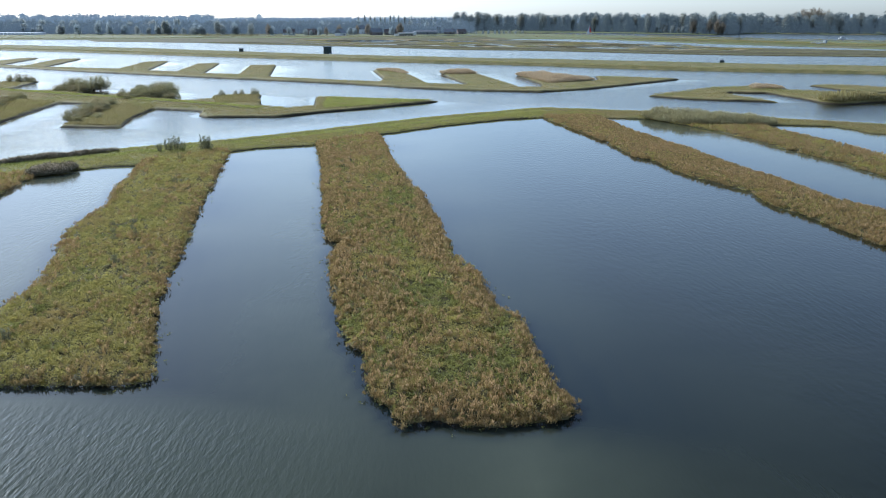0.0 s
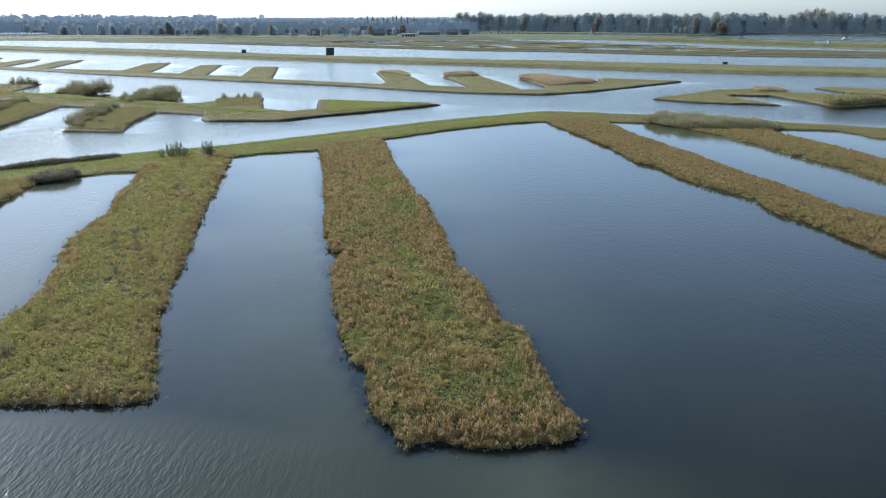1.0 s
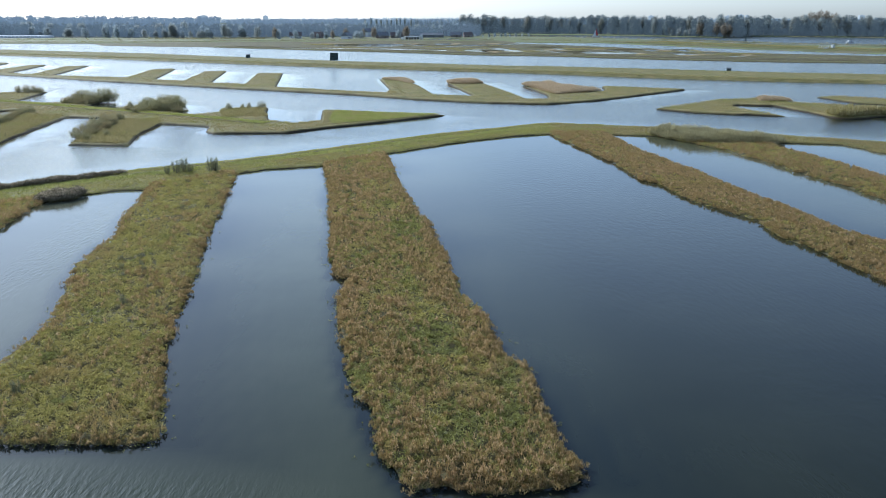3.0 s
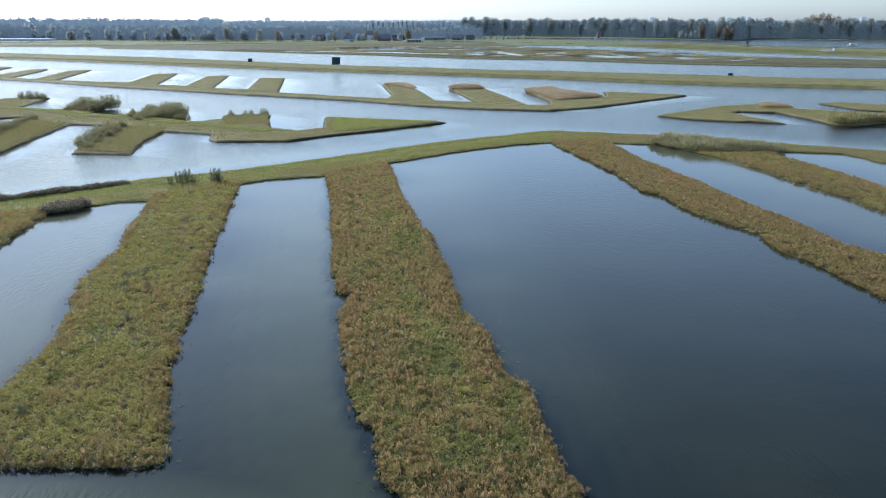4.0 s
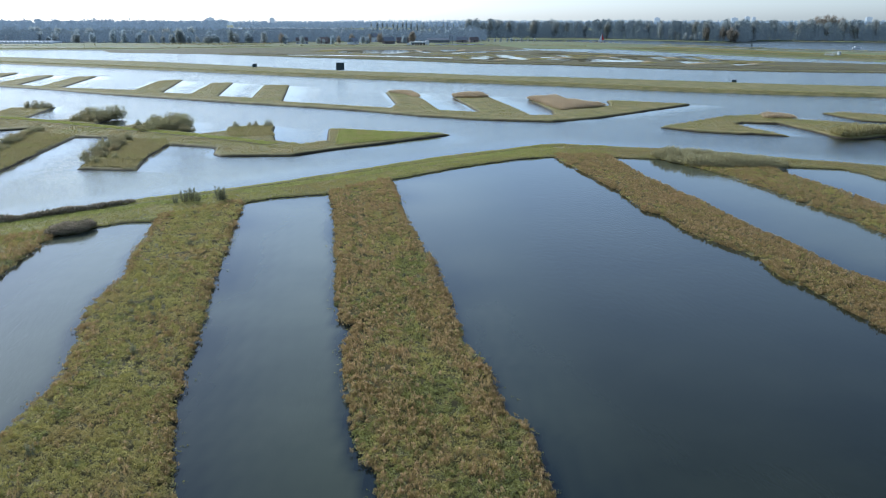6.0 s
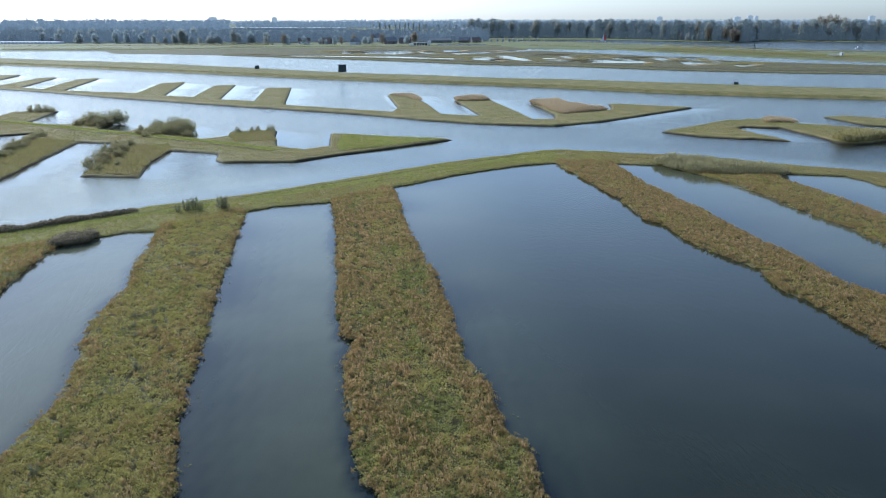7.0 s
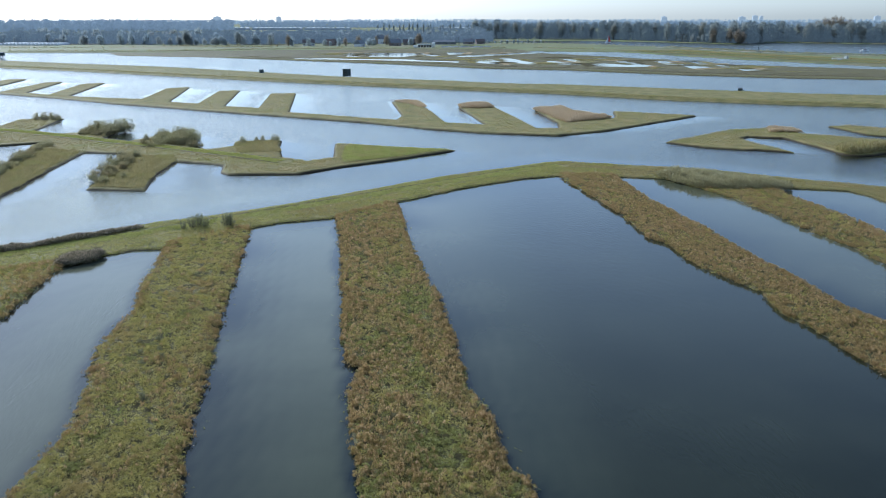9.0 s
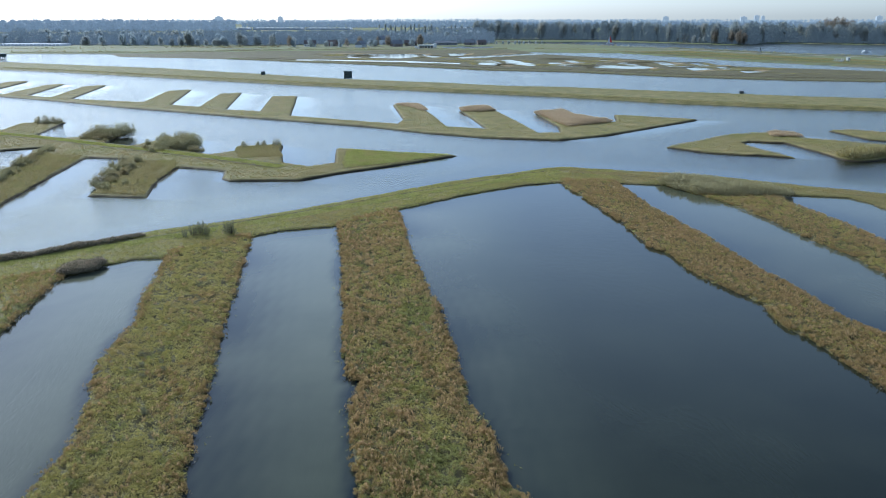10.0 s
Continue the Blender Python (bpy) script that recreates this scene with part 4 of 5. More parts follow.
def shrub(kind, height, spread, stems, leaves, size, leaf_mat, label, group):
    """A loose bush: thin stems of uneven height that fan upwards, each with a few twig ends hung with small leaves."""
    root = tagged(new(kind), label, "shrub", group)
    bm = bmesh.new()
    at, n = [], leaves // (stems * 5)
    for s in range(stems):
        a, r = s * 2.39996 + rng.normal() * 0.4, spread * math.sqrt((s + 0.5) / stems) * rng.uniform(0.7, 1.15)
        foot = np.array([math.cos(a) * r * 0.45, math.sin(a) * r * 0.45, -0.2])
        tip = np.array([math.cos(a) * r, math.sin(a) * r, height * (1.0 - 0.35 * (r / spread) ** 2) * rng.uniform(0.4, 1.1)])
        limb(bm, foot, tip, 0.012 * height, 0.003 * height, 5)
        for t in (0.35, 0.55, 0.72, 0.88, 1.0):
            q = foot + (tip - foot) * t + rng.normal(size=3) * spread * 0.1 * (1.3 - t)
            at.append(q + rng.normal(size=(n, 3)) * spread * (0.16 - 0.08 * t) * (1, 1, 1.2))
    part("branchwork", bm, BARK, root)
    c = np.concatenate(at)
    c[:, 2] = np.maximum(c[:, 2], 0.05)
    m = len(c)
    u = rng.normal(size=(m, 3)) + (0, 0, 0.3)
    u /= np.linalg.norm(u, axis=1)[:, None]
    w = np.cross(u, rng.normal(size=(m, 3)))
    w /= np.linalg.norm(w, axis=1)[:, None]
    s = (size * (0.5 + rng.random(m)))[:, None]
    v = np.stack([c - u * s, c - w * s * 0.45, c + w * s * 0.45, c + u * s], 1).reshape(-1, 3)
    o = (np.arange(m) * 4)[:, None]
    mesh_ob("crown", v, np.concatenate([o + np.array([0, 1, 2]), o + np.array([1, 3, 2])], 1).reshape(-1, 3), leaf_mat, root)
    return root


# shrubs: dense willow scrub on the western island, thin bushes on the bank
scrub = shrub("willow_shrub", 3.6, 2.7, 24, 2200, 0.14, LEAF, "feathery grey-green willow shrub on a grassy spit", "willow shrubs on the spits")
thin = shrub("willow_bush", 2.5, 1.1, 14, 1400, 0.075, DARK_LEAF, "thin upright willow bush on the grassy bank", "bushes on the bank")
for proto, places in ((scrub, [(-69.5, 216, 1.0), (-71, 219.5, 0.85), (-72.5, 216.5, 0.95), (-72.8, 224, 0.8), (-74.5, 214.5, 0.8), (-76, 219, 0.75), (-75.5, 227, 0.8), (-77, 212, 0.55),
                               (-78.5, 209.5, 0.45), (-79, 222, 0.7), (-78, 230, 0.75), (-96, 238.5, 1.0), (-98, 236.5, 0.95), (-98.5, 240.5, 0.95), (-100, 234, 0.75), (-102, 237, 0.9),
                               (-101.5, 231, 0.5), (-104, 238.5, 0.85), (-106, 232, 0.45), (-105.5, 240, 0.8), (-74.3, 165.5, 0.5), (-75, 170, 0.5), (-76.3, 176, 0.55), (-77, 180, 0.45),
                               (-79.5, 187, 0.45), (-106, 208.5, 0.5), (-105, 210.5, 0.5), (-100, 186, 0.4), (-98, 178, 0.4), (-94.5, 160, 0.4), (-101, 193, 0.45), (-131, 267, 0.6),
                               (-133, 266, 0.7), (-136, 266.5, 0.6), (-129.6, 268, 0.45), (-49.3, 221.3, 0.5), (-57, 217.6, 0.45), (-52.5, 220.5, 0.4), (-54, 220, 0.35), (-69, 168, 0.35)]),
                      (thin, [(-36.7, 128, 0.95), (-36.3, 128.5, 0.7), (-42, 127.2, 0.85), (-41.2, 128, 0.9), (-40, 127.4, 0.6), (-43, 126, 0.6), (-37.5, 118, 0.35), (-27, 66, 0.4),
                              (-30, 73.5, 0.3), (-28.5, 75, 0.32), (-31, 76, 0.3), (-29.5, 77, 0.3), (-32, 78.5, 0.32), (-30.5, 79.5, 0.28), (-27.5, 49, 0.4), (-33, 101, 0.4)])):
    first = True
    for x, y, s in places:
        if first:
            proto.matrix_basis = Matrix.LocRotScale((x, y, 0.3), None, None)
            first = False
        else:
            plant(proto, x, y, 0.3, s, rng.random() * 6.28)

for outline, n in (([(-60, 208.5), (-69.5, 212.5), (-73.5, 223), (-75, 232.5), (-82.5, 236), (-85, 226), (-84, 214), (-74, 209.5)], 34), ([(-95, 226), (-98.5, 241), (-108, 241), (-107, 233), (-101, 228)], 20),
                   ([(-73, 160), (-76, 178), (-80, 195), (-76, 196), (-72, 178), (-70, 160)], 44), ([(-97, 150), (-101, 180), (-107, 204), (-103, 205), (-97, 180), (-93, 150)], 44)):
    p, d = spots([outline], 0.9, 0.1, margin=0.4)
    for x, y in p[:n]:
        plant(scrub, x, y, 0.4, rng.uniform(0.2, 0.55), rng.random() * 6.28)

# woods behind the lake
# The leaf colours of these far trees carry painted haze.
oak = tree("woodland_tree", 25, 7.5, 15, 3000, 0.5, HAZED_WOOD_LEAF, 1, "tall woodland tree on the far shore, leaves paled for haze", "tree", 1, "trees of the far woods")
ash = tree("woodland_tree", 23, 6.0, 14, 2400, 0.5, HAZED_WOOD_LEAF, 1, "slender woodland tree on the far shore, leaves paled for haze", "tree", 1, "trees of the far woods")
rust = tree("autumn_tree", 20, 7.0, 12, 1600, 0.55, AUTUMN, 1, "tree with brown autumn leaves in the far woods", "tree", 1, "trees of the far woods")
low = tree("field_tree", 12, 5.5, 10, 1200, 0.5, HAZED_FIELD_LEAF, 0.3, "broad low tree beside the meadows", "tree", 1, "trees beside the meadows")
poplar = tree("poplar", 21, 1.9, 12, 700, 0.6, HAZED_FIELD_LEAF, 4, "narrow upright poplar in a row", "tree", 1, "row of poplars")
protos = {"oak": oak, "ash": ash, "rust": rust, "low": low, "poplar": poplar}
planted = set()


def set_tree(kind, x, y, s):
    if kind not in planted:
        planted.add(kind)
        protos[kind].matrix_basis = Matrix.LocRotScale((x, y, 0.6), None, (s, s, s))
        return
    plant(protos[kind], x, y, 0.6, s, rng.random() * 6.28)


def row_of_trees(line, gap, jitter, kinds, s0, s1, back=0.0):
    for (ax, ay), (bx, by) in zip(line, line[1:]):
        n = max(1, int(math.hypot(bx - ax, by - ay) / gap))
        for k in range(n):
            t = (k + rng.random() * 0.6) / n
            set_tree(kinds[rng.integers(len(kinds))], ax + (bx - ax) * t + rng.normal() * jitter, ay + (by - ay) * t + back + rng.normal() * jitter * 0.6, rng.uniform(s0, s1))


SHORE = [(20, 1275), (113, 1245), (186, 1245), (275, 1140), (327, 1062), (352, 1060), (391, 1130), (510, 1070), (640, 1040)]
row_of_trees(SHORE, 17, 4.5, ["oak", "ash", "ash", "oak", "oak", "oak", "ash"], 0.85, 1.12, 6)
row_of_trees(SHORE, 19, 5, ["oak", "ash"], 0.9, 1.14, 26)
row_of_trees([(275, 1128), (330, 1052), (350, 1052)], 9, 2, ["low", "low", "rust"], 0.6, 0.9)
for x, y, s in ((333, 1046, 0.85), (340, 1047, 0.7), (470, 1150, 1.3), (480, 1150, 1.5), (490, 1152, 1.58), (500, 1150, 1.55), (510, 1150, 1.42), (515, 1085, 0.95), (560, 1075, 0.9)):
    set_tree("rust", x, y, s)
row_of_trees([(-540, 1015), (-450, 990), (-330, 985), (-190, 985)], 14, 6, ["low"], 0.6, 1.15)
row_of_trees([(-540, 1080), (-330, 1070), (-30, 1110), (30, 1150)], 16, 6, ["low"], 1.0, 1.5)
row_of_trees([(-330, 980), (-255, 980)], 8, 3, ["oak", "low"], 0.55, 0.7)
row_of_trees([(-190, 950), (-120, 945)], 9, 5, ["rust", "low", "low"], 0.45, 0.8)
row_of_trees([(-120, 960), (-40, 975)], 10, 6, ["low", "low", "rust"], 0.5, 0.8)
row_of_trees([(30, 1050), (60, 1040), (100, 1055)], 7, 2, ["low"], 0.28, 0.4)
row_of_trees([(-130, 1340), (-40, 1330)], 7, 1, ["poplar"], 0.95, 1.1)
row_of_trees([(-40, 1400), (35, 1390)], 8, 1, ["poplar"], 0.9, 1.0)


def wood_mass(name, line, depth, height, n, size, mat, label):
    """A far belt of woods: crowns side by side in two or three rows, each a lumpy head over a wider skirt of lower growth."""
    r = max(0.3 * height, 1.5)
    rows = int(np.clip(depth / (2 * r), 1, 3))
    lobes = []
    for (ax, ay), (bx, by) in zip(line, line[1:]):
        m = max(1, int(math.hypot(bx - ax, by - ay) / (1.15 * r)))
        for i in range(rows):
            t = (np.arange(m) + rng.random(m)) / m
            x, y = ax + (bx - ax) * t + rng.normal(size=m) * 0.3 * r, ay + (by - ay) * t + depth * (i + 0.6 * rng.random(m)) / rows
            top = height * (0.6 + 0.1 * i + 0.2 * wave(x, y, 14, 81) + 0.25 * wave(x, y, 70, 82))
            for px, py, h in zip(x, y, top):
                w = r * rng.uniform(0.6, 1.15)
                lobes += [((px, py, max(h - w, w * 0.6)), (w, w, w * rng.uniform(0.9, 1.3))), ((px, py - 0.4 * w, h * 0.34), (w * 1.1, w * 0.9, h * 0.38))]
    v, f = leaf_cloud(lobes, n, size, 0.4)
    return tagged(mesh_ob(name, v, f, mat), label, "woods", kind="stuff")


# Emission here imitates haze; nothing made of it gives off light.
def haze_glow_material(name, colour, glow, base=None):
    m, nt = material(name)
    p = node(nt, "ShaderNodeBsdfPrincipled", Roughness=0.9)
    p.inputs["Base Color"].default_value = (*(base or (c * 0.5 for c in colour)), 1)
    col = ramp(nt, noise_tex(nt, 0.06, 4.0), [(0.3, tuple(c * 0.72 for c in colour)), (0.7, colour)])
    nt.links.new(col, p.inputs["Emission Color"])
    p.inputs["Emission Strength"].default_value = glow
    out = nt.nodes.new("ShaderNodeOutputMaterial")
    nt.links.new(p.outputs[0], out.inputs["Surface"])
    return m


# Haze over woods and town is put in as glow, stronger with distance.
HAZY = haze_glow_material("woods with haze as glow", (0.10, 0.128, 0.172), 0.7, (0.14, 0.155, 0.12))
SHORE_HAZE = haze_glow_material("far shore woods with haze as glow", (0.060, 0.078, 0.10), 0.7, (0.115, 0.125, 0.085))
FAR = haze_glow_material("distant woods with haze as glow", (0.19, 0.235, 0.275), 0.8)
FARTHER = haze_glow_material("horizon woods with haze as glow", (0.28, 0.33, 0.365), 0.85)
FARTOWN = haze_glow_material("distant town", (0.42, 0.455, 0.48), 0.65)
wood_mass("backdrop_woods", [(15, 1266), (190, 1238), (275, 1134), (327, 1057), (352, 1055), (391, 1124), (520, 1064), (800, 1022)], 42, 26, 130000, 0.85, SHORE_HAZE, "belt of woods on the far shore, haze added as faint glow")
wood_mass("backdrop_woods", [(-620, 1130), (-330, 1110), (-30, 1150), (30, 1220)], 60, 16.5, 80000, 0.85, HAZY, "belt of woods behind the meadows, haze added as blue-grey glow")
wood_mass("backdrop_woods", [(-700, 1000), (-450, 1000), (-330, 990), (-230, 990), (-180, 1030), (-60, 1035), (40, 1075)], 45, 14, 90000, 0.8, HAZY, "woods beside the meadows, haze added as soft glow")
wood_mass("backdrop_woods", [(15, 1262), (190, 1235), (275, 1130), (327, 1056), (352, 1054), (391, 1122), (520, 1062), (640, 1035)], 20, 11, 36000, 0.8, SHORE_HAZE, "low scrub along the far shore")
for line, h in (([(-430, 800), (-290, 805), (-185, 868)], 1.6), ([(-180, 872), (-40, 885), (45, 900)], 1.4), ([(-520, 880), (-330, 905), (-210, 915)], 2.2), ([(-330, 940), (-200, 930)], 2.0),
                ([(75, 905), (150, 830), (215, 700)], 1.1), ([(100, 1070), (160, 1008), (225, 922), (300, 775)], 1.3), ([(305, 765), (400, 690), (520, 590)], 1.2)):
    wood_mass("hedge", line, 5, h, 2500, 0.5, LEAF, "low dark hedge and rough growth along a field edge")
wood_mass("backdrop_woods", [(-430, 1430), (-150, 1425), (160, 1420)], 30, 9, 26000, 0.9, HAZY, "low woods behind the poplars, haze added as glow")
wood_mass("backdrop_woods", [(-1900, 1500), (-1000, 1750), (-640, 1900), (-520, 1850)], 160, 25, 50000, 2.4, FAR, "woods in the distance, haze added as glow")
wood_mass("backdrop_woods", [(-640, 2450), (-200, 2500), (400, 2450), (1700, 2300)], 200, 18, 44000, 2.4, FAR, "woods in the distance, haze added as glow")
wood_mass("backdrop_woods", [(-3300, 2600), (-1500, 3300), (0, 3700), (1500, 3400), (3300, 2700)], 300, 20, 60000, 3.2, FARTHER, "woods along the horizon, paled by a haze glow")

# ---- buildings, boats and small things ----


def bm_box(x0, x1, y0, y1, z0, z1, bevel=0.0):
    bm = bmesh.new()
    bmesh.ops.create_cube(bm, size=1, matrix=Matrix.Translation(((x0 + x1) / 2, (y0 + y1) / 2, (z0 + z1) / 2)) @ Matrix.Diagonal((x1 - x0, y1 - y0, z1 - z0, 1)))
    if bevel:
        bmesh.ops.bevel(bm, geom=bm.edges[:], offset=bevel, segments=1, affect="EDGES")
    return bm


def thing(name, x, y, z, turn, label, category, group=""):
    t = tagged(new(name), label, category, group)
    t.matrix_basis = pose(x, y, z, 0, 0, turn)
    return t


def bird_hide():
    t = thing("bird_hide", -62, 460, 0.75, -28, "dark tarred wooden bird hide raised on posts on the dike", "hut")
    for k in range(4):
        part("post", bm_box(-1.55 + 2.9 * (k % 2), -1.35 + 2.9 * (k % 2), -1.2 + 2.2 * (k // 2), -1.0 + 2.2 * (k // 2), -0.4, 0.6), TARRED, t)
    wall = part("wall", bm_box(-1.6, 1.6, -1.4, 1.4, 0.35, 3.9, 0.03), TARRED, t)
    for k in range(11):
        part("board", bm_box(-1.62 + 0.297 * k, -1.37 + 0.297 * k, -1.43, -1.402, 0.3, 3.88), TARRED, wall)
    for k in range(3):
        part("viewing_slot", bm_box(-1.35 + 0.95 * k, -0.6 + 0.95 * k, -1.45, -1.435, 2.2, 2.5), DARKGLASS, wall)
    part("roof", bm_box(-2.3, 1.85, -1.7, 1.7, 3.9, 4.12, 0.04), TARRED, t)
    part("step", bm_box(-2.3, -1.62, -0.6, 0.6, -0.2, 0.35), TARRED, t)
    part("door", bm_box(-1.66, -1.604, -0.45, 0.45, 0.37, 2.4), TARRED, t)
    part("rail", bm_box(-2.3, -2.23, -0.7, -0.63, -0.2, 1.4), TARRED, t)


def small_shed(x, y, w, d, h, turn, label):
    t = thing("shed", x, y, 0.9, turn, label, "shed")
    part("wall", bm_box(-w / 2, w / 2, -d / 2, d / 2, -0.2, h, 0.02), TARRED, t)
    bm = bm_box(-w / 2 - 0.15, w / 2 + 0.15, -d / 2 - 0.15, d / 2 + 0.15, h, h + 0.14, 0.03)
    for v in bm.verts:
        v.co.z += 0.12 * v.co.y
    part("roof", bm, GREYROOF, t)
    part("door", bm_box(-0.35, 0.35, -d / 2 - 0.03, -d / 2 - 0.004, 0, min(1.8, h - 0.1)), TARRED, t)


def lake_hide():
    """A low hide on stilts at the far edge of the lake, with a walkway behind it."""
    t = thing("bird_hide", -376, 690, 0, -20, "weathered grey bird hide on stilts at the lake's far edge", "hut")
    for k in range(8):
        part("post", bm_box(-3.2 + 2.1 * (k % 4), -3.0 + 2.1 * (k % 4), -1.2 + 2.2 * (k // 4), -1.0 + 2.2 * (k // 4), -1.3, 1.5), TARRED, t)
    part("deck", bm_box(-3.6, 3.6, -1.6, 1.6, 1.5, 1.7, 0.02), TARRED, t)
    wall = part("wall", bm_box(-3.3, 3.3, -1.3, 1.3, 1.7, 3.9, 0.03), TARRED, t)
    for k in range(5):
        part("viewing_slot", bm_box(-2.9 + 1.2 * k, -2.0 + 1.2 * k, -1.34, -1.304, 2.7, 3.0), DARKGLASS, wall)
    part("roof", bm_box(-3.7, 3.7, -1.7, 1.7, 3.9, 4.1, 0.04), GREYROOF, t)


def beacon():
    """A small braced marker with a pointed top on the far dike."""
    t = thing("beacon", 264, 768, 0.8, 15, "dark timber beacon with a pointed top on the far dike", "marker")
    for sx in (-1, 1):
        for sy in (-1, 1):
            bm = bmesh.new()
            limb(bm, (sx * 1.5, sy * 1.5, -0.3), (sx * 0.5, sy * 0.5, 3.6), 0.14, 0.11)
            part("leg", bm, TARRED, t)
    for k, z in enumerate((1.2, 2.4)):
        part("brace", bm_box(-1.2 + 0.3 * k, 1.2 - 0.3 * k, -1.2 + 0.3 * k, -1.05 + 0.3 * k, z, z + 0.18), TARRED, t)
    part("platform", bm_box(-0.9, 0.9, -0.9, 0.9, 3.6, 3.8, 0.02), TARRED, t)
    bm = bmesh.new()
    limb(bm, (0, 0, 3.8), (0, 0, 6.2), 0.75, 0.08, 8)
    part("top", bm, TARRED, t)


def house(x, y, w, d, h, roof, turn, wall_mat, roof_mat, label):
    t = thing("house", x, y, 0.6, turn, label, "house", "houses behind the marsh")
    wall = part("wall", bm_box(-w / 2, w / 2, -d / 2, d / 2, -0.3, h), wall_mat, t)
    bm = bmesh.new()
    e = 0.4
    pts = [(-w / 2 - e, -d / 2 - e, h - 0.1), (w / 2 + e, -d / 2 - e, h - 0.1), (w / 2 + e, d / 2 + e, h - 0.1), (-w / 2 - e, d / 2 + e, h - 0.1), (-w / 2 - e, 0, h + roof), (w / 2 + e, 0, h + roof)]
    vs = [bm.verts.new(q) for q in pts]
    for f in ((0, 1, 5, 4), (2, 3, 4, 5), (0, 4, 3), (1, 2, 5), (3, 2, 1, 0)):
        bm.faces.new([vs[k] for k in f])
    rf = part("roof", bm, roof_mat, t)
    part("chimney", bm_box(w * 0.25, w * 0.25 + 0.8, -0.4, 0.4, h + roof * 0.6, h + roof + 0.9), BRICK, rf)
    n = max(2, int(w / 3))
    for k in range(n):
        xx = -w / 2 + w * (k + 0.5) / n
        if k == n // 2:
            part("door", bm_box(xx - 0.5, xx + 0.5, -d / 2 - 0.06, -d / 2 - 0.004, -0.1, 2.1), DARKGLASS, t)
        else:
            wn = part("window", bm_box(xx - 0.75, xx + 0.75, -d / 2 - 0.06, -d / 2 - 0.004, 0.9, 2.3), WHITE, t)
            part("pane", bm_box(xx - 0.65, xx + 0.65, -d / 2 - 0.08, -d / 2 - 0.064, 1.0, 2.2), DARKGLASS, wn)


bird_hide()
lake_hide()
beacon()
small_shed(-115, 488, 1.9, 1.6, 1.9, -28, "small dark shed on the dike")
small_shed(122, 373, 1.8, 1.4, 1.1, -22, "low dark hut on the dike")
for x, y, w, d, h, r, turn, wm, rm, lab in (
        (-112, 940, 12, 8, 3.0, 4.0, 70, WHITE, GREYROOF, "white house with a steep grey gable roof"), (-75, 965, 12, 9, 3.2, 4.2, 25, BRICK, GREYROOF, "brick house with a grey gable roof"),
        (-98, 1035, 11, 9, 5.5, 4.5, 60, WHITE, GREYROOF, "tall white house with a grey roof"), (-60, 985, 14, 8, 3, 3.5, 5, BRICK, REDROOF, "brick farmhouse with a brown tiled roof"),
        (-148, 968, 11, 8, 3, 4, -15, BRICK, REDROOF, "brick house with a brown tiled roof"), (-172, 962, 13, 8, 3, 3.8, 10, WHITE, REDROOF, "white house with a brown tiled roof"),
        (-20, 1010, 26, 9, 3, 2.0, 3, GREYROOF, GREYROOF, "long grey barn with a low roof"), (8, 1015, 12, 8, 3, 3.5, -10, BRICK, GREYROOF, "brick house with a grey roof"),
        (22, 1022, 10, 8, 3, 3, 12, BRICK, REDROOF, "small brick house with a brown roof"), (-480, 1015, 9, 7, 3, 3.5, 30, WHITE, REDROOF, "white farmhouse behind the tunnels")):
    house(x, y, w, d, h, r, turn, wm, rm, lab)


def pavilion():
    t = thing("pavilion", -38, 905, 0.6, 4, "low white flat-roofed pavilion beside the pool", "building")
    wall = part("wall", bm_box(-8.5, 7, -4, 4, -0.2, 3.4), WHITE, t)
    part("roof", bm_box(-9.2, 7.6, -4.7, 4.6, 3.4, 3.75, 0.05), WHITE, t)
    for k in range(5):
        part("window", bm_box(-7.8 + 2.9 * k, -5.7 + 2.9 * k, -4.06, -4.004, 0.5, 2.7), DARKGLASS, wall)
    part("annex", bm_box(7.05, 10, -2, 3, -0.2, 5.2), WHITE, t)
    part("porch", bm_box(-13, -9.3, -3, 3, -0.2, 2.6), WHITE, t)


pavilion()


def lookout():
    t = thing("lookout_tower", -5, 998, 0.6, 10, "grey lattice lookout tower with a covered platform", "tower")
    for sx in (-1, 1):
        for sy in (-1, 1):
            bm = bmesh.new()
            limb(bm, (sx * 2.2, sy * 2.2, -0.2), (sx * 1.4, sy * 1.4, 9.5), 0.2, 0.16)
            part("leg", bm, GREYROOF, t)
    for k in range(3):
        z = 2 + 2.6 * k
        for sy in (-1, 1):
            bm = bmesh.new()
            limb(bm, (-2, sy * (2 - 0.2 * k), z), (1.8, sy * (2 - 0.2 * k), z + 2.4), 0.09, 0.09)
            part("brace", bm, GREYROOF, t)
    part("platform", bm_box(-2.2, 2.2, -2.2, 2.2, 8.4, 8.7), CONCRETE, t)
    part("parapet", bm_box(-2.2, 2.2, -2.25, -2.15, 8.72, 9.7), CONCRETE, t)
    part("roof", bm_box(-2.6, 2.6, -2.6, 2.6, 11.0, 11.3, 0.05), GREYROOF, t)
    for sx in (-1, 1):
        part("post", bm_box(sx * 1.9 - 0.1, sx * 1.9 + 0.1, -2.0, -1.8, 8.72, 11.0), CONCRETE, t)


lookout()


